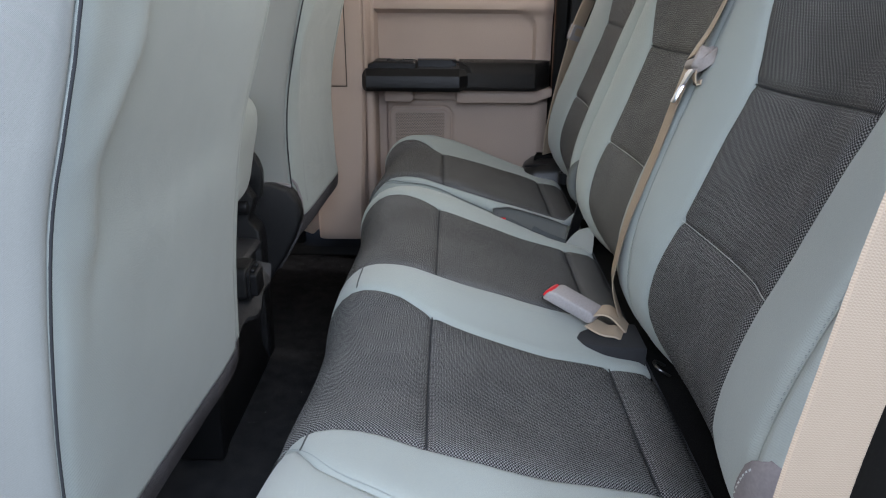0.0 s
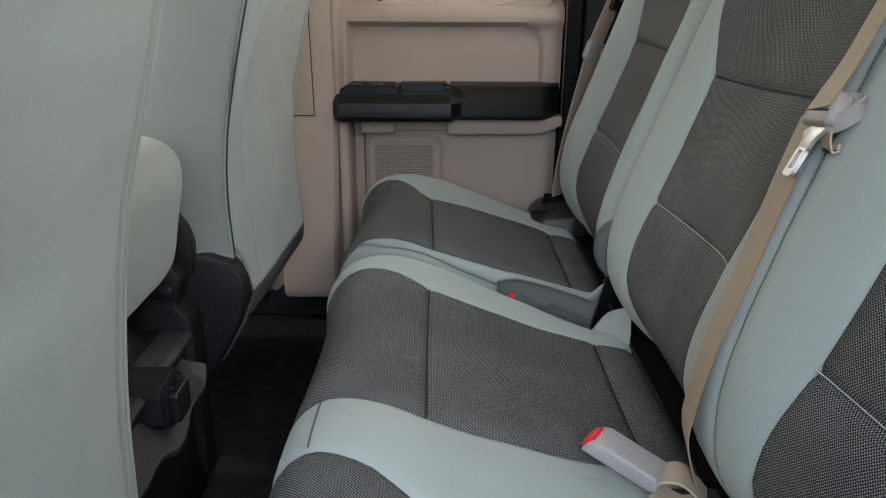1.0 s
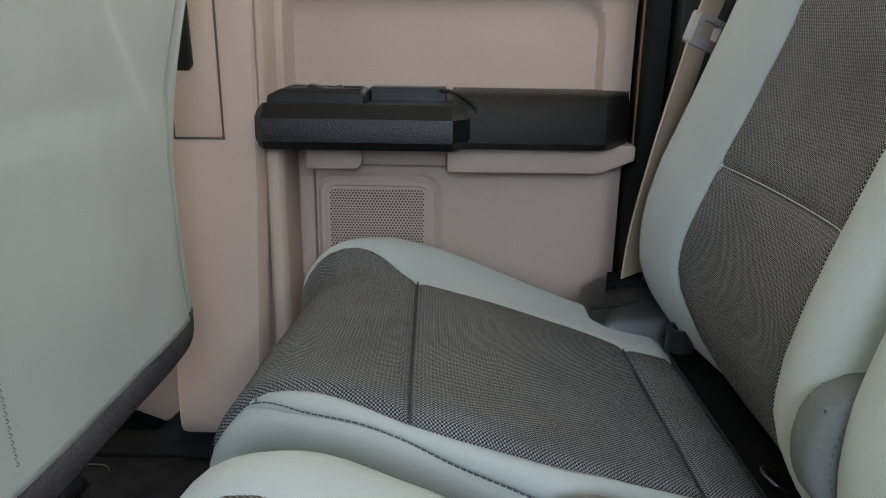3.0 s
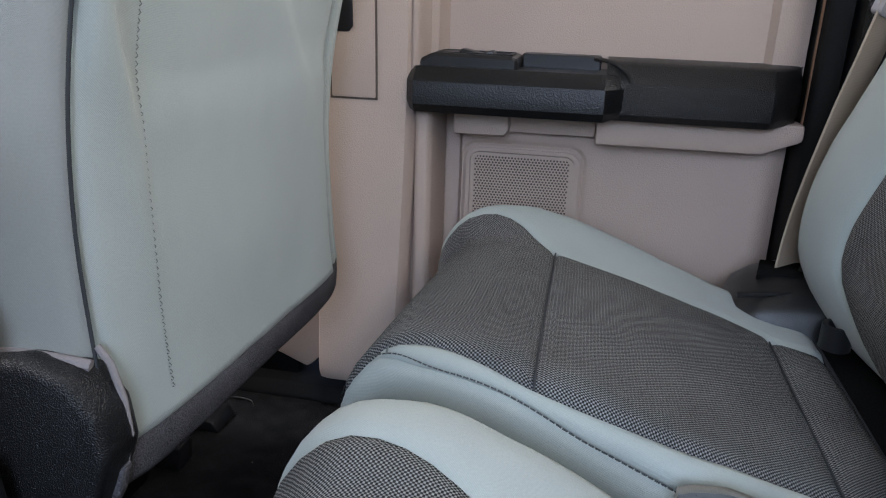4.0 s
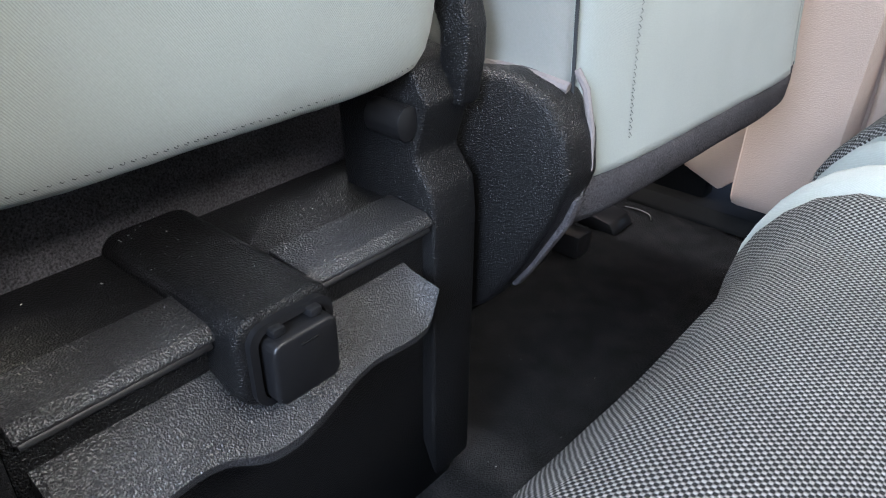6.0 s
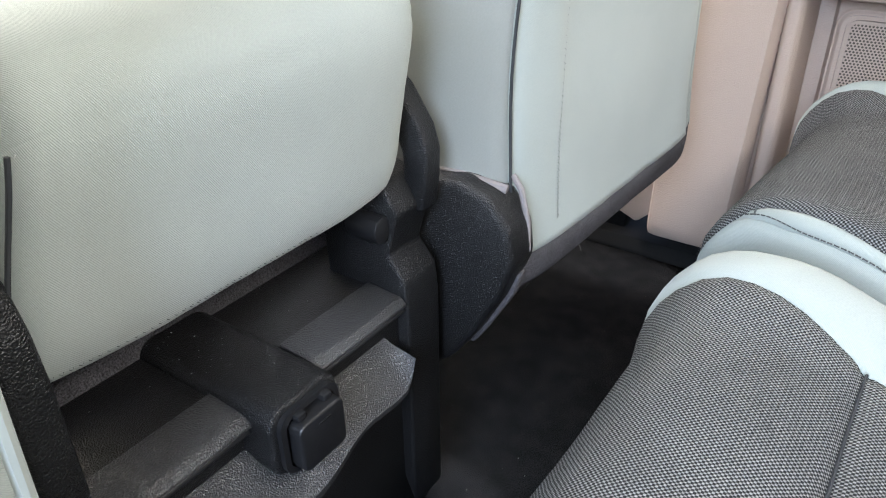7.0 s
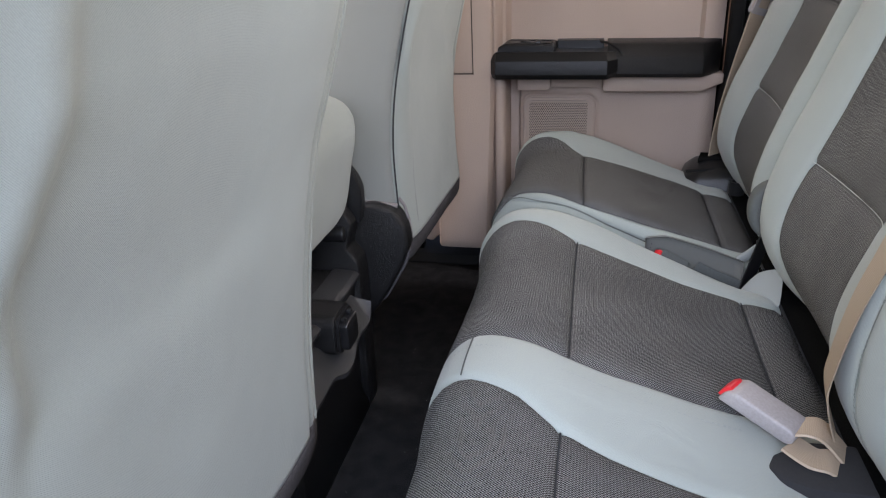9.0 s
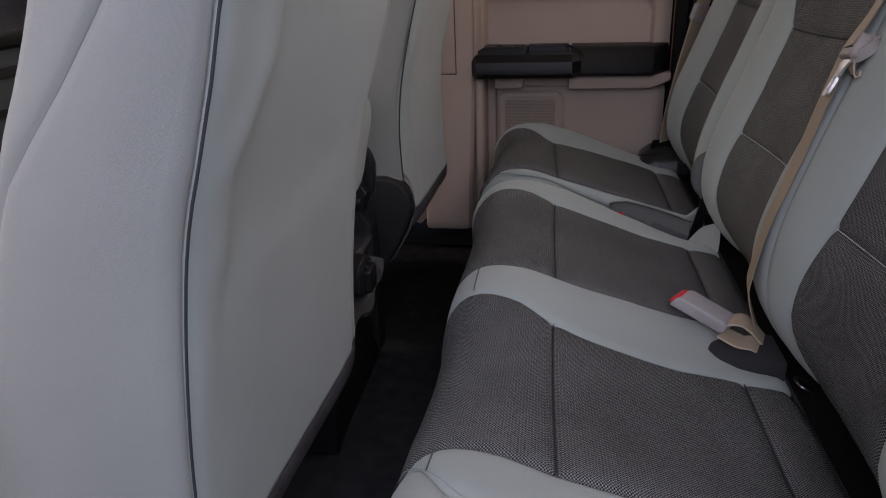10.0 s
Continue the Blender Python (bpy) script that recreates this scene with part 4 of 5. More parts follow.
def hinge_cover(y0, y1, parent, dx=0.0):
    out = [(-0.385, 0.412), (-0.345, 0.415), (-0.312, 0.404), (-0.293, 0.378), (-0.289, 0.345), (-0.303, 0.305), (-0.330, 0.255), (-0.358, 0.215), (-0.385, 0.195), (-0.43, 0.19), (-0.45, 0.25), (-0.44, 0.36), (-0.42, 0.40)]
    return part("hinge_cover", prism([(x + dx, z) for x, z in out], 1, y0, y1, 0.008, 3), M_BLACK, parent, "black grained plastic hinge cover")


hinge_cover(1.425, 1.470, fseat, 0.014)

# folded middle seat between the front seats
jump = empty("jump_seat", "folded middle front seat in pale grey cloth", "car seat")
jump.location = (0.010, 0.004, -0.007)
JUMP = Curve2([(-0.62, 0.425), (-0.42, 0.424), (-0.381, 0.427), (-0.364, 0.442), (-0.350, 0.50), (-0.338, 0.555), (-0.340, 0.584), (-0.360, 0.606), (-0.41, 0.617), (-0.56, 0.629), (-0.70, 0.636), (-0.738, 0.620), (-0.748, 0.58)])


def jump_surface(u, v, y0=1.079, y1=1.386, r=0.034):
    q = r * math.pi / 2
    drop, y = 0.0, v
    if v > y1 - r:
        e = v - (y1 - r)
        y, drop = (y1 - r + r * math.sin(e / r), r * (1 - math.cos(e / r))) if e < q else (y1, r + e - q)
    elif v < y0 + 0.01:
        y, drop = y0 + 0.01 - min(0.01, (y0 + 0.01 - v) * 0.3), (y0 + 0.01 - v)
    p = JUMP.at(u)
    c = Vector((min(p.x - 0.02, -0.43), 0.53))
    d = c - p
    p = p + d.normalized() * min(drop, d.length * 0.98)
    p = p - JUMP.normal(u) * 0.006 * (1 - abs((y - 1.228) / 0.14) ** 3)
    y -= 0.20 * max(0.0, 0.59 - p.y) * (p.x > -0.5) * (1.386 - y) / 0.307
    return Vector((p.x, y, p.y))


U_J1, U_J2 = JUMP.find(1, 0.430, 0.2), JUMP.find(1, 0.60, 0.3)
panel("under_panel", jump_surface, 0.0, U_J1, 1.0, 1.366 + 0.08, M_LIGHT, jump, seams=(0, 1, 0, 0), flip=-1)
U_JS = JUMP.find(1, 0.572, 0.2)
panel("rear_panel", jump_surface, U_J1, U_JS, 1.0, 1.366 + 0.09, M_LIGHT, jump, "pale grey cloth rear face", seams=(1, 1, 0, 0), flip=-1, skirt=0, step=0.012, groove=0.0009)
panel("top_panel", jump_surface, U_JS, JUMP.length, 1.0, 1.366 + 0.09, M_LIGHT, jump, "pale grey cloth top", seams=(1, 0, 0, 0), flip=-1, skirt=0, step=0.012, groove=0.0009)
zip_line = [jump_surface(u, 1.0795) for u in np.linspace(U_J1 - 0.004, JUMP.find(1, 0.568, 0.2), 18)]
part("zip", tube([p + Vector((0.0005, -0.002, 0)) for p in zip_line], 0.0014), M_PIPE, jump, "dark zip along the rear corner")
part("zip_edge", tube([p + Vector((0.001, 0.0025, 0)) for p in zip_line], 0.0016), M_STITCH, jump, "pale stitched edge beside the zip")
part("hem_stitching", dashes(jump_surface, [(U_J1 + 0.010, v) for v in np.linspace(1.10, 1.36, 8)], lift=0.0004, length=0.0024, gap=0.0026, width=0.0004), M_POCKET2, jump)

# floor console under it
con = empty("floor_console", "black plastic floor console with a power socket", "console")
con.location = (0.009, 0.010, -0.005)
part("body", prism([(-0.62, FLOOR), (-0.365, FLOOR), (-0.362, 0.312), (-0.372, 0.326), (-0.385, 0.329), (-0.62, 0.329)], 1, 1.062, 1.392, 0.004), M_BLACK, con, "black grained plastic body")
for ya, yb in ((1.066, 1.173), (1.241, 1.350)):
    part("rim", prism([(-0.392, 0.3300), (-0.392, 0.3345), (-0.356, 0.3315), (-0.3495, 0.3265), (-0.3495, 0.3235), (-0.364, 0.3235), (-0.364, 0.3300)], 1, ya, yb, 0.0012), M_GREYPLASTIC, con, "dark grey grained rim strip")
    part("rim_lip", prism([(-0.364, 0.3225), (-0.3520, 0.3225), (-0.3500, 0.3190), (-0.3540, 0.3165), (-0.364, 0.3165)], 1, ya + 0.002, yb - 0.002, 0.001), M_GLOSS, con)
part("socket_housing", prism(rounded(1.172, 0.280, 1.240, 0.3405, 0.014), 0, -0.478, -0.331, 0.004, 3), M_BLACK, con, "black socket housing")
part("socket_bezel", frame_ring(rounded(1.178, 0.281, 1.236, 0.336, 0.012), rounded(1.183, 0.285, 1.231, 0.331, 0.009), 0, -0.334, -0.3265), M_GLOSS, con)
cap = part("socket_cap", prism(rounded(1.186, 0.284, 1.231, 0.327, 0.007), 0, -0.334, -0.3165, 0.0025, 3), M_GLOSS, con, "smooth black socket flap")
part("flap_hinge", box((-0.331, 1.190, 0.3275), (-0.321, 1.199, 0.3335), 0.002), M_GLOSS, cap)
part("flap_hinge", box((-0.331, 1.216, 0.3275), (-0.321, 1.225, 0.3335), 0.002), M_GLOSS, cap)
part("flap_mark", box((-0.3170, 1.204, 0.3185), (-0.3158, 1.216, 0.3200), 0.0004), M_RUBBER, cap)


def cup_flange():
    """Flared lip under the rim: deep in the middle below the socket, shallow wings on each side."""
    bm = bmesh.new()
    wing = ramp([(1.068, 0.0), (1.075, 1.0), (1.150, 1.0), (1.175, 1.9), (1.195, 2.1), (1.215, 1.9), (1.262, 1.0), (1.320, 1.0), (1.334, 0.0)])
    ys = np.linspace(1.070, 1.332, 64)
    rows = []
    for y in ys:
        k = wing(float(y))
        top = 0.293
        w = max(0.05, min(1.0, k))
        d = max(0.0, k - 1.0)
        pts = [(-0.364, top + 0.004), (-0.354, top), (-0.342, top - 0.014 * w - 0.006 * d), (-0.328 + 0.008 * d, top - 0.030 * w - 0.008 * d), (-0.329 + 0.008 * d, top - 0.036 * w - 0.010 * d), (-0.364, top - 0.050 * w - 0.012 * d)]
        rows.append([bm.verts.new((x, y, z)) for x, z in pts])
    for a, b in zip(rows, rows[1:]):
        for i in range(5):
            bm.faces.new([a[i], a[i + 1], b[i + 1], b[i]])
    bm.faces.new(rows[0])
    bm.faces.new(rows[-1])
    return bm


# lip colour lifted above the body's black for the light it catches
part("cup_flange", cup_flange(), M_GREYPLASTIC, con, "black flared lip below the socket")
for ya, yb in ((1.352, 1.400),):
    part("hinge_post", prism([(-0.44, 0.30), (-0.352, FLOOR + 0.03), (-0.350, 0.318), (-0.353, 0.345), (-0.370, 0.366), (-0.357, 0.408), (-0.372, 0.432), (-0.43, 0.445), (-0.45, 0.44)], 1, ya, yb, 0.004, 3), M_BLACK, con, "black grained hinge post")
part("hinge_arm", prism([(-0.352, 0.40), (-0.347, 0.43), (-0.346, 0.455), (-0.352, 0.475), (-0.372, 0.505), (-0.40, 0.53), (-0.42, 0.53), (-0.388, 0.485), (-0.372, 0.45), (-0.372, 0.40)], 1, 1.380, 1.402, 0.004, 3), M_BLACK, con, "curved black hinge arm")
part("hinge_arm", prism([(-0.44, 0.06), (-0.352, 0.06), (-0.346, 0.30), (-0.345, 0.445), (-0.348, 0.475), (-0.358, 0.500), (-0.380, 0.516), (-0.42, 0.518), (-0.44, 0.50)], 1, 1.036, 1.0605, 0.005, 3), M_BLACK, con, "rounded black hinge arm")
part("pivot", prism([(1.345 + 0.0 + 0.011 * math.cos(a), 0.395 + 0.013 * math.sin(a)) for a in np.linspace(0, 2 * math.pi, 14)[:-1]], 0, -0.40, -0.366, 0.003), M_GLOSS, con)
part("carpet_step", prism([(-0.80, 0.15), (-0.480, 0.15), (-0.474, 0.335), (-0.492, 0.385), (-0.56, 0.405), (-0.80, 0.405)], 1, 1.05, 1.40, 0.008), M_GCARPET, con, "charcoal carpet behind the console")

# seat rails and floor pieces under the front seats
rail = empty("seat_rail", "black steel seat rail on the carpet", "seat rail")
part("rail", box((-0.95, 1.51, FLOOR), (-0.47, 1.545, 0.075), 0.004), M_GLOSS, rail)
part("rail", box((-0.95, 1.80, FLOOR), (-0.47, 1.835, 0.075), 0.004), M_GLOSS, rail)
part("end_strip", box((-0.482, 1.43, FLOOR), (-0.470, 1.545, 0.056), 0.002), M_BUCKLE, rail, "grey metal end strip")
part("bracket", prism([(-0.53, FLOOR), (-0.465, FLOOR), (-0.475, 0.056), (-0.52, 0.064)], 1, 1.895, 1.95, 0.003), M_GLOSS, rail)
tagged(link("wire_clip", tube(smooth_points([(-0.500, 1.990, FLOOR + 0.002), (-0.478, 1.990, FLOOR + 0.004), (-0.458, 1.986, FLOOR + 0.004), (-0.448, 1.974, FLOOR + 0.002)], 5), 0.0009, 6), M_DARKSTEEL), "thin steel wire clip lying on the carpet", "wire clip")
part("foot_trim", prism([(-0.43, 0.13), (-0.37, 0.105), (-0.345, 0.13), (-0.345, 0.23), (-0.41, 0.17)], 1, 2.004, 2.05, 0.006), M_BEIGE, bp)

# loose edge of the passenger seat's cover
part("side_hem", tube(smooth_points([(-0.297, 1.452, 0.404), (-0.322, 1.4475, 0.4085), (-0.360, 1.443, 0.412), (-0.405, 1.440, 0.413), (-0.455, 1.441, 0.411)], 5), 0.0045), M_SLEEVE, fseat, "mauve-grey hem of the side panel")
part("cover_edge", tube([(x + 0.014, y + 0.003, z + 0.004) for x, y, z in ((-0.310, 1.456, 0.412), (-0.301, 1.456, 0.400), (-0.294, 1.456, 0.372), (-0.292, 1.456, 0.345), (-0.299, 1.456, 0.318), (-0.304, 1.454, 0.312))], 0.0028), M_SLEEVE, fseat, "pale stitched edge of the cover")
part("carpet_flap", prism([(-0.278, 0.326), (-0.286, 0.300), (-0.316, 0.248), (-0.329, 0.228), (-0.338, 0.232), (-0.324, 0.266), (-0.298, 0.320)], 1, 1.448, 1.460, 0.003), M_GCARPET, fseat, "charcoal carpet flap")

# ---- belts and buckles ----
V = Vector


def smooth_sides(a, b, n):
    return [Vector(a).lerp(Vector(b), i / (n - 1)) for i in range(n)]


mid_belt = empty("seat_belt", "beige centre seat belt hanging with its latch plate", "seat belt", "rear seat belts")
pts = smooth_points([(0.432, 0.985, 0.98), (0.396, 1.010, 0.87), (0.367, 1.028, 0.786), (0.348, 1.027, 0.741), (0.332, 1.024, 0.714), (0.3250, 1.022, 0.7025)], 8)
part("upper_webbing", ribbon(pts, smooth_sides((0.28, 0.96, 0.0), (0.23, 0.97, -0.02), len(pts)), 0.046), M_BELT, mid_belt, "beige webbing")
pts = smooth_points([(0.328, 1.034, 0.690), (0.313, 1.036, 0.635), (0.298, 1.033, 0.583), (0.280, 1.025, 0.532), (0.264, 1.021, 0.483), (0.253, 1.019, 0.424), (0.252, 1.018, 0.385), (0.278, 1.03, 0.31)], 8)
part("lower_webbing", ribbon(pts, smooth_sides((0.1, 1.0, 0.0), (0.2, 1.0, 0.0), len(pts)), 0.046), M_BELT, mid_belt, "beige webbing")
def placed(bm, m):
    bmesh.ops.transform(bm, matrix=m, verts=bm.verts)
    return bm


def axes(origin, y, z):
    """Local frame with z along z and y as near to y as it goes."""
    z = V(z).normalized()
    y = V(y)
    y = (y - z * y.dot(z)).normalized()
    x = y.cross(z)
    return Matrix(((x.x, y.x, z.x, origin[0]), (x.y, y.y, z.y, origin[1]), (x.z, y.z, z.z, origin[2]), (0, 0, 0, 1)))


latch_m = axes((0.3260, 1.020, 0.687), (0.22, 0.975, 0.03), (-0.44, -0.08, -0.89))
COVER = [(-0.021, -0.031), (0.021, -0.031), (0.029, -0.018), (0.0285, -0.004), (0.024, 0.0), (-0.024, 0.0), (-0.0285, -0.004), (-0.029, -0.018)]
latch = part("latch_cover", placed(prism(COVER, 0, -0.0075, 0.0075, 0.004, 3), latch_m), M_LATCH, mid_belt, "taupe plastic latch cover")
part("cover_slot", placed(box((0.006, -0.0235, -0.0140), (0.0079, 0.0235, -0.0115), 0.0004), latch_m), M_POCKET, latch)
part("shoulder", placed(prism([(-0.023, -0.004), (0.023, -0.004), (0.021, 0.004), (0.0125, 0.012), (0.0110, 0.0195), (-0.0110, 0.0195), (-0.0125, 0.012), (-0.021, 0.004)], 0, -0.0017, 0.0017, 0.0006), latch_m), M_STEEL, latch, "bright steel shoulder")
part("tongue", placed(frame_ring(rounded(-0.0110, 0.0190, 0.0110, 0.0455, 0.005), rounded(-0.0050, 0.0215, 0.0050, 0.0385, 0.002), 0, -0.0016, 0.0016), latch_m), M_STEEL, latch, "bright steel tongue with a slot")
pts = smooth_points([(0.322, 0.999, 0.691), (0.330, 0.992, 0.697), (0.340, 0.990, 0.705), (0.346, 0.994, 0.710), (0.345, 1.002, 0.711), (0.337, 1.008, 0.709)], 6)
part("webbing_loop", ribbon(pts, smooth_sides((-0.35, 0.1, 0.9), (0.25, 0.1, 0.95), len(pts)), 0.014, 0.003), M_LATCH, mid_belt, "folded webbing loop")
pts = smooth_points([(0.326, 1.004, 0.690), (0.325, 0.999, 0.680), (0.327, 0.996, 0.673), (0.330, 0.998, 0.676)], 5)
part("webbing_end", ribbon(pts, smooth_sides((0.1, 1.0, 0.1), (0.1, 1.0, 0.1), len(pts)), 0.017, 0.002), M_BELT, mid_belt, "sewn end of the webbing")

far_belt = empty("seat_belt", "beige outer seat belt running behind the backrest", "seat belt", "rear seat belts")
pts = smooth_points([(0.425, 1.945, 0.98), (0.388, 1.948, 0.85), (0.356, 1.950, 0.755), (0.330, 1.952, 0.685), (0.313, 1.955, 0.61), (0.297, 1.962, 0.53), (0.280, 1.972, 0.42), (0.275, 1.978, 0.335)], 8)
part("webbing", ribbon(pts, smooth_sides((0.765, 0.64, -0.1), (0.765, 0.64, 0.0), len(pts)), 0.046), M_BELT, far_belt, "beige webbing")
guide_m = axes((0.327, 1.957, 0.661), (0.765, 0.64, -0.1), (0.3, 0.0, 0.95))
part("belt_guide", placed(frame_ring(rounded(-0.027, -0.019, 0.034, 0.019, 0.006), rounded(-0.016, -0.006, 0.026, 0.012, 0.003), 0, -0.006, 0.006), guide_m), M_BUCKLE, far_belt, "taupe plastic belt guide")
part("belt_stop", placed(box((-0.006, -0.021, -0.011), (0.006, 0.021, 0.011), 0.003), axes((0.365, 1.953, 0.750), (0.765, 0.64, -0.1), (0.3, 0.0, 0.95))), M_GLOSS, far_belt, "black plastic belt stop")

near_belt = empty("seat_belt", "beige outer seat belt in front of the pillar", "seat belt", "rear seat belts")
pts = smooth_points([(0.33, 0.392, 1.02), (0.268, 0.388, 0.80), (0.245, 0.385, 0.702), (0.231, 0.385, 0.605), (0.223, 0.385, 0.540), (0.216, 0.386, 0.44), (0.214, 0.390, 0.36)], 8)
part("webbing", ribbon(pts, smooth_sides((1.0, 0.12, -0.2), (1.0, 0.10, -0.1), len(pts)), 0.045), M_BELT, near_belt, "beige webbing")
part("anchor_plate", prism(rounded(0.186, 0.300, 0.242, 0.372, 0.010), 1, 0.386, 0.398, 0.003), M_GLOSS, near_belt, "black belt anchor plate")


def buckle(label, m, stalk, mat, stalk_mat=M_BELT):
    """Housing with a slanted mouth that holds the release button."""
    top = empty("buckle", label, "seat belt buckle", "buckles")
    body = part("body", placed(prism([(-0.046, -0.011), (-0.040, 0.004), (-0.030, 0.011), (0.040, 0.010), (0.046, 0.004), (0.046, -0.006), (0.040, -0.011)], 1, -0.020, 0.020, 0.004, 3), m), mat, top, "smooth plastic housing")
    part("button", placed(prism([(-0.0490, -0.0085), (-0.0440, 0.004), (-0.0385, 0.0095), (-0.034, 0.006), (-0.040, -0.0085)], 1, -0.0135, 0.0135, 0.0015), m), M_RED, body, "red release button")
    for p, s in stalk:
        part("stalk", ribbon(p, s, 0.034, 0.002), stalk_mat, top, "webbing stalk")
    return top


def aim(loc, d, up=(0, 0, 1)):
    x = Vector(d).normalized()
    y = Vector(up).cross(x).normalized()
    z = x.cross(y)
    return Matrix(((x.x, y.x, z.x, loc[0]), (x.y, y.y, z.y, loc[1]), (x.z, y.z, z.z, loc[2]), (0, 0, 0, 1)))


p1 = smooth_points([(0.226, 1.012, 0.346), (0.240, 1.008, 0.352), (0.256, 1.006, 0.346), (0.284, 1.0, 0.315)], 6)
p2 = smooth_points([(0.222, 1.000, 0.336), (0.240, 0.985, 0.332), (0.258, 0.982, 0.330), (0.284, 0.985, 0.308)], 6)
buckle("taupe centre belt buckle with red button on the bench", aim((0.1995, 1.030, 0.354), (0.065, -0.044, -0.022)) @ Matrix.Scale(0.9, 4),
       [(p1, smooth_sides((0.45, 0.9, 0), (0.2, 0.95, 0.1), len(p1))), (p2, smooth_sides((0.5, 0.85, 0), (0.2, 0.95, 0.1), len(p2)))], M_BUCKLE)
tagged(link("buckle_pocket", prism([(0.196, 0.972), (0.208, 0.955), (0.232, 0.945), (0.290, 0.943), (0.290, 1.018), (0.240, 1.018), (0.205, 0.992)], 2, 0.280, 0.327, 0.004), M_POCKET), "black pocket lining behind the centre buckle", "buckle pocket")

p3 = smooth_points([(0.18, 1.47, 0.306), (0.21, 1.472, 0.29), (0.26, 1.475, 0.27)], 5)
sl = buckle("grey belt buckle with red button tucked between cushions", aim((0.146, 1.472, 0.317), (0.085, 0.010, -0.048), (0, -0.8, 0.6)) @ Matrix.Scale(0.62, 4), [(p3, smooth_sides((0.3, 0, 0.9), (0.3, 0, 0.9), len(p3)))], M_POCKET2, M_POCKET2)


# cloth sleeve round that buckle, and the loose tabs beside it
def sleeve_surface(u, v):
    return Vector((0.105 + u, 1.4985 - 0.010 * math.sin(math.pi * min(1, max(0, v / 0.075))), 0.350 - 0.35 * max(0, u - 0.03) + 0.008 * math.sin(14 * u) - v))


sleeve = empty("buckle_sleeve", "grey cloth sleeve on the side of the narrow cushion", "buckle sleeve")
panel("cloth", sleeve_surface, 0.0, 0.150, 0.0, 0.075, M_SLEEVE_GREY, sleeve, "grey cloth", flip=1, step=0.01)
part("stitching", dashes(sleeve_surface, [(0.006, 0.05), (0.008, 0.02), (0.016, 0.006), (0.04, 0.005), (0.09, 0.006), (0.145, 0.007)]), M_DSTITCH, sleeve)


def gusset(label, low, high):
    """A thin fold of cloth between a lower and an upper edge."""
    rings = []
    for a, b in zip(smooth_points(low, 5), smooth_points(high, 5)):
        d = b - a
        n = Vector((0.55, -0.8, 0.25)).normalized()
        rings.append([a + d * (0.5 - 0.5 * math.cos(math.pi * k / 5)) + n * (0.0035 * math.sin(math.pi * k / 5) + 0.002) for k in range(6)]
                     + [a + d * (0.5 + 0.5 * math.cos(math.pi * k / 5)) - n * 0.002 for k in range(6)])
    return tagged(link("cloth_tab", loft(rings), M_SLEEVE_PALE), label, "cloth tab", "cloth tabs")


gusset("small folded cloth tab at the rear of the narrow cushion", [(0.240, 1.500, 0.302), (0.255, 1.502, 0.306), (0.270, 1.503, 0.314)], [(0.241, 1.498, 0.313), (0.258, 1.499, 0.326), (0.277, 1.500, 0.343)])
gusset("folded cloth tab at the rear of the wide cushion", [(0.241, 1.411, 0.296), (0.262, 1.394, 0.298), (0.288, 1.372, 0.298)], [(0.244, 1.413, 0.302), (0.270, 1.426, 0.326), (0.296, 1.414, 0.340)])
tagged(link("strap", ribbon(smooth_points([(0.262, 1.478, 0.27), (0.276, 1.474, 0.34), (0.292, 1.466, 0.42), (0.32, 1.460, 0.52)], 6), [(0.7, 0.6, 0.0)] * 19, 0.030, 0.003), M_GLOSS), "black strap between the bench sections", "strap")
hs = empty("hinge_sleeve", "grey stitched cloth sleeve over the backrest hinge", "hinge sleeve")
part("cloth", prism([(0.276, 0.372), (0.260, 0.381), (0.250, 0.396), (0.246, 0.418), (0.249, 0.440), (0.259, 0.455), (0.278, 0.464), (0.330, 0.468), (0.350, 0.468), (0.350, 0.372)], 1, 1.440, 1.474, 0.010, 4), M_POCKET2, hs, "grey cloth")


def hinge_side(u, v):
    return Vector((u, 1.4402, v))


part("stitching", dashes(hinge_side, [(0.288, 0.382), (0.271, 0.388), (0.262, 0.400), (0.259, 0.418), (0.262, 0.436), (0.271, 0.448), (0.288, 0.456)]), M_DSTITCH, hs)

# lower belt anchor at the far side
anc = empty("belt_anchor", "black plastic belt anchor tray beside the narrow cushion", "belt anchor")
TRAY = [(1.880, 0.25), (1.884, 0.318), (1.896, 0.334), (1.915, 0.341), (1.960, 0.350), (1.985, 0.352), (2.010, 0.346), (2.014, 0.25)]
tray = part("tray", loft([[Vector((x + (y - 1.95) * 0.25, y + dy, z - dz)) for y, z in TRAY] for x, dy, dz in ((0.196, 0.016, 0.060), (0.206, 0.008, 0.026), (0.224, 0.002, 0.010), (0.252, 0.0, 0.0), (0.335, 0.0, -0.004))]), M_TRAY, anc, "dark grey plastic tray")
part("tray_lip", tube([(0.205 + 0.004 * i, 1.893 + 0.0012 * i, 0.338) for i in range(24)], 0.0035), M_BLACK, tray, "rounded front lip")
part("slot", loft([[Vector((x + (y - 1.95) * 0.25, y, z)) for y, z in ((1.944, 0.3400), (1.944, 0.3500), (1.984, 0.3535), (1.984, 0.345))] for x in (0.236, 0.332)]), M_FELT, tray, "dark belt slot")
part("cup", placed(frame_ring([(0.016 * math.cos(a), 0.016 * math.sin(a)) for a in np.linspace(0, 2 * math.pi, 17)[:-1]], [(0.011 * math.cos(a), 0.011 * math.sin(a)) for a in np.linspace(0, 2 * math.pi, 17)[:-1]], 2, -0.015, 0.012), Matrix.Translation((0.300, 1.838, 0.325))), M_GLOSS, anc)

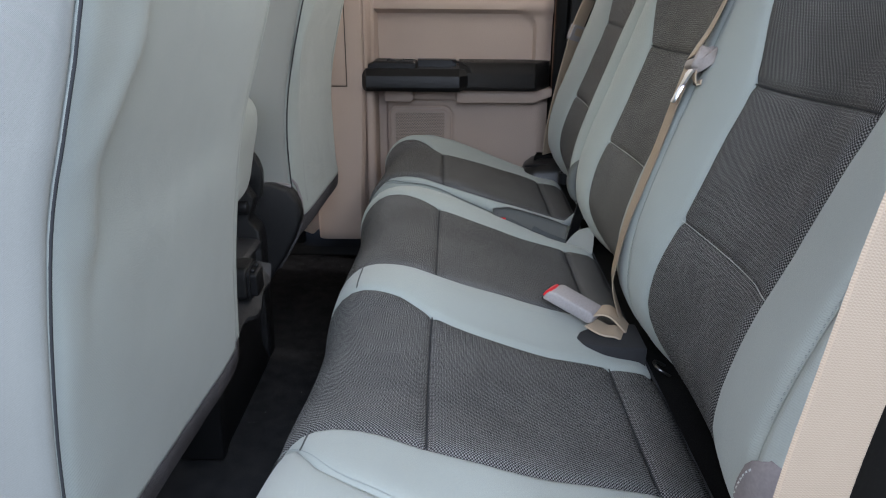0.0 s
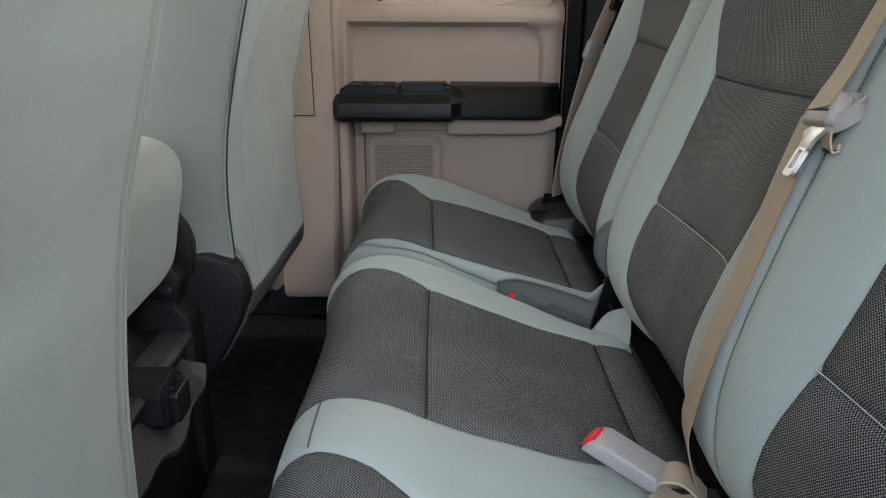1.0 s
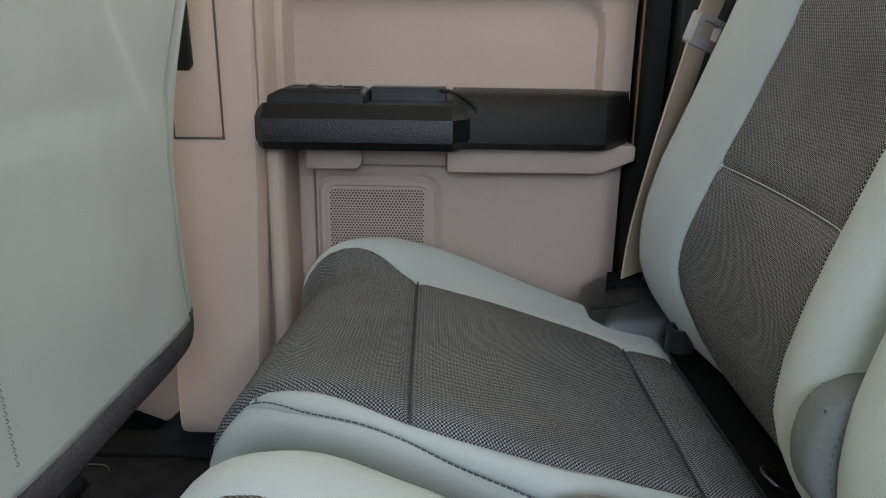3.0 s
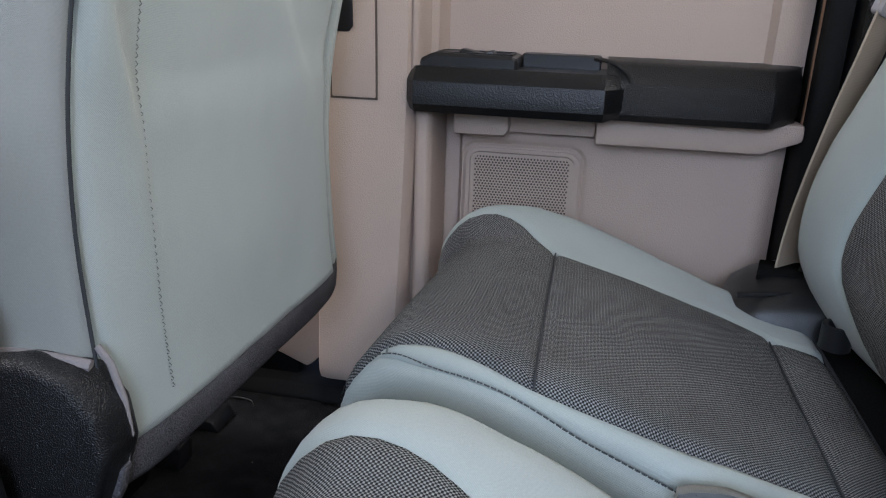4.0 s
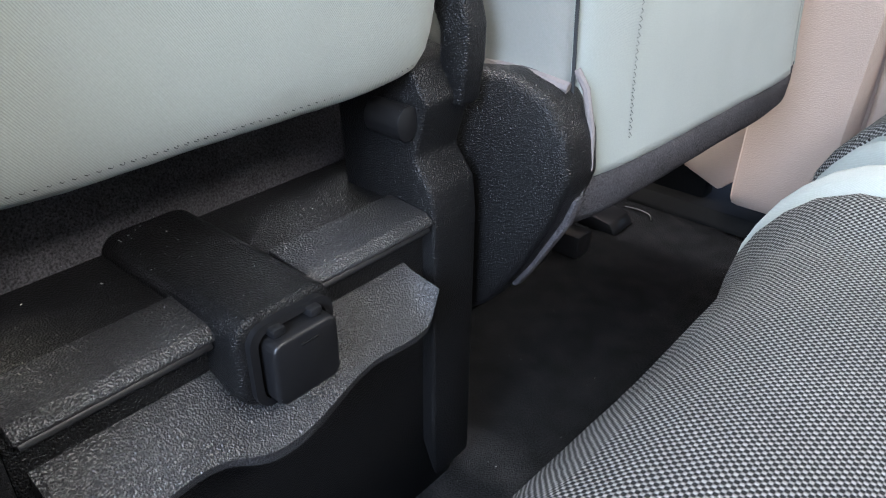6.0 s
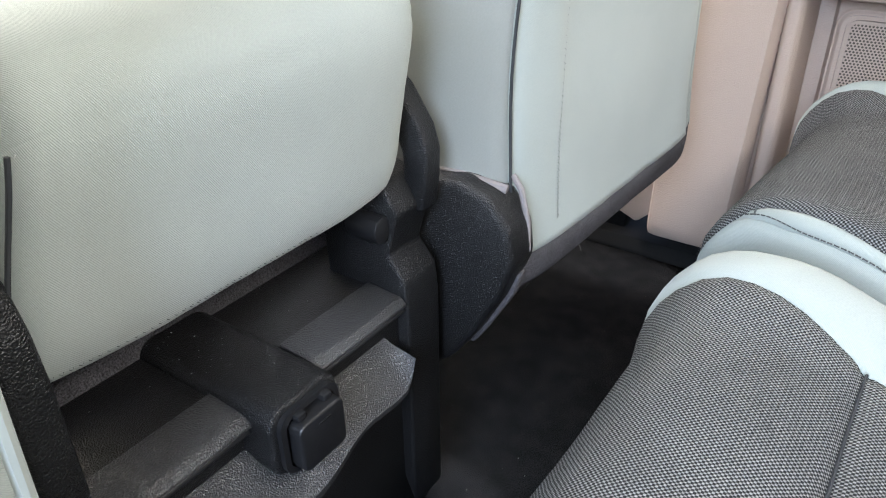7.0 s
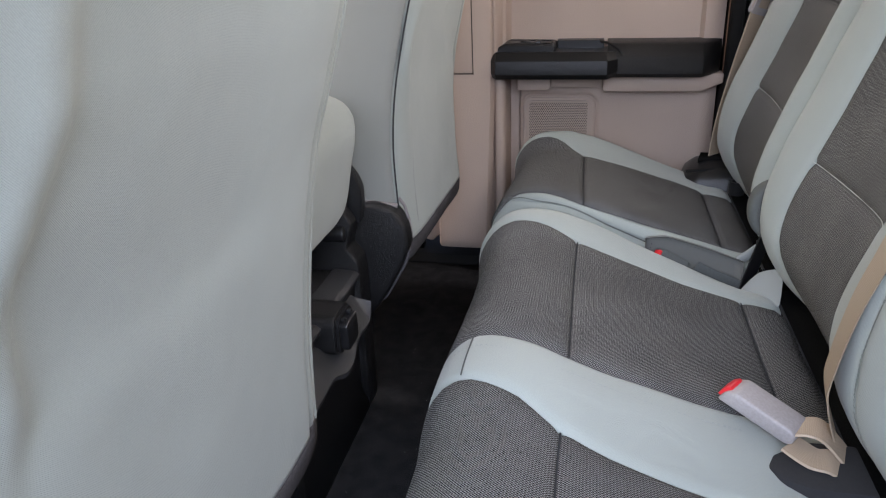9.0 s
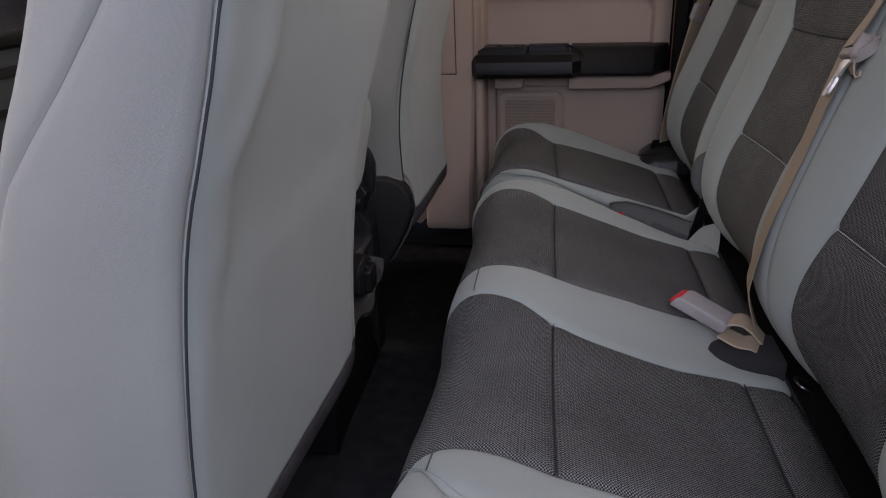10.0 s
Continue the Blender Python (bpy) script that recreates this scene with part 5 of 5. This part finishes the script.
# steel anchor loops in the gap behind the cushions
for y in (0.936, 1.595):
    tagged(link("anchor_loop", tube(smooth_points([(0.318, y - 0.014, 0.296), (0.306, y - 0.013, 0.303), (0.300, y - 0.006, 0.306), (0.300, y + 0.006, 0.306), (0.306, y + 0.013, 0.303), (0.318, y + 0.014, 0.296)], 5), 0.0022), M_DARKSTEEL), "steel anchor loop in the black gap strip", "anchor loop", "anchor loops")

# stitching
part("topstitch", dashes(S_large, [(u, mid_in(u) - 0.034) for u in np.linspace(0.24, U_CREASE - 0.06, 12)], width=0.0006), M_STITCH2, large)
part("topstitch", dashes(S_small, [(u, far_side(u) + 0.003) for u in np.linspace(0.20, U_CREASE, 14)], length=0.0040, gap=0.0010, width=0.0007, lift=0.0), M_DSTITCH, small)
part("topstitch", dashes(S_large, [(u, near_side(u) + 0.003) for u in np.linspace(0.20, U_CREASE, 14)], length=0.0032, gap=0.0012, width=0.0005, lift=0.0), M_STITCH2, large)
for top, S, a, b in ((bsmall, SB_small, bf_in, bf_out), (blarge, SB_large, bm_in, bm_out), (blarge, SB_large, bn_in, bn_out)):
    y0, y1 = a(B_LOW), b(B_LOW)
    pts = [S(B_LOW, y0 + (y1 - y0) * i / 30) + Vector((0.0035, 0, 0)) for i in range(31)]
    part("seam_thread", tube(pts, 0.0006, 6), M_STITCH, top, "pale thread along the seam")
for S, top, a, b, us in ((S_small, small, far_in, far_out, (U_SEAM, U_CREASE)), (S_large, large, mid_in, mid_out, (U_SEAM, U_CREASE)), (S_large, large, near_in, near_out, (U_SEAM, U_CREASE)),
                         (SB_small, bsmall, bf_in, bf_out, (B_UP,)), (SB_large, blarge, bm_in, bm_out, (B_UP,)), (SB_large, blarge, bn_in, bn_out, (B_UP,))):
    for u in us:
        y0, y1 = a(u), b(u)
        n = (S(u + 0.002, y0) - S(u - 0.002, y0)).cross(Vector((0, 1, 0))).normalized()
        part("seam_cord", tube([S(u, y0 + 0.003 + (y1 - y0 - 0.006) * i / 30) - n * 0.0034 for i in range(31)], 0.0010, 6), M_PIPE, top)
part("belt_seam", dashes(SB_large, [(u, belt_side(u) - 0.006) for u in np.linspace(0.03, B_TOP, 12)], length=0.0034, gap=0.0012, width=0.0005, lift=0.0001), M_POCKET2, blarge)

# short cross seams at the front tips of the bolsters
for S, top, a, b in ((S_large, large, near_out, mid_in), (S_large, large, near_side, near_in), (S_small, small, far_side, far_in)):
    u = CUSH.find(0, -0.108, 0.22)
    y0, y1 = a(u) + 0.002, b(u) - 0.002
    part("tip_seam", tube([S(u, y0 + (y1 - y0) * i / 12) for i in range(13)], 0.0008, 6), M_POCKET2, top)

# dust and lint
rng = random.Random(7)
bm = bmesh.new()
for lo, hi, z, n in (((-0.46, 1.18), (-0.345, 1.235), 0.3412, 40), ((-0.60, 1.245), (-0.40, 1.34), 0.3299, 30), ((-0.60, 1.09), (-0.40, 1.165), 0.3299, 34),
                     ((-0.34, 1.06), (-0.18, 1.50), FLOOR + 0.001, 46), ((-0.44, 1.50), (-0.20, 1.95), FLOOR + 0.001, 40)):
    for i in range(n):
        x, y, a, r = rng.uniform(lo[0], hi[0]), rng.uniform(lo[1], hi[1]), rng.uniform(0, 3.14), rng.uniform(0.0003, 0.0009)
        d, e = Vector((math.cos(a), math.sin(a), 0)) * r, Vector((-math.sin(a), math.cos(a), 0)) * r * 0.5
        c = Vector((x, y, z))
        base = [bm.verts.new(c + k) for k in (d, e, -d, -e)]
        tip = bm.verts.new(c + Vector((0, 0, r * 0.7)))
        for k in range(4):
            bm.faces.new([base[k], base[(k + 1) % 4], tip])
tagged(link("lint", bm, M_STITCH, smooth=False), "pale specks of lint on the console and carpet", "lint", kind="stuff")
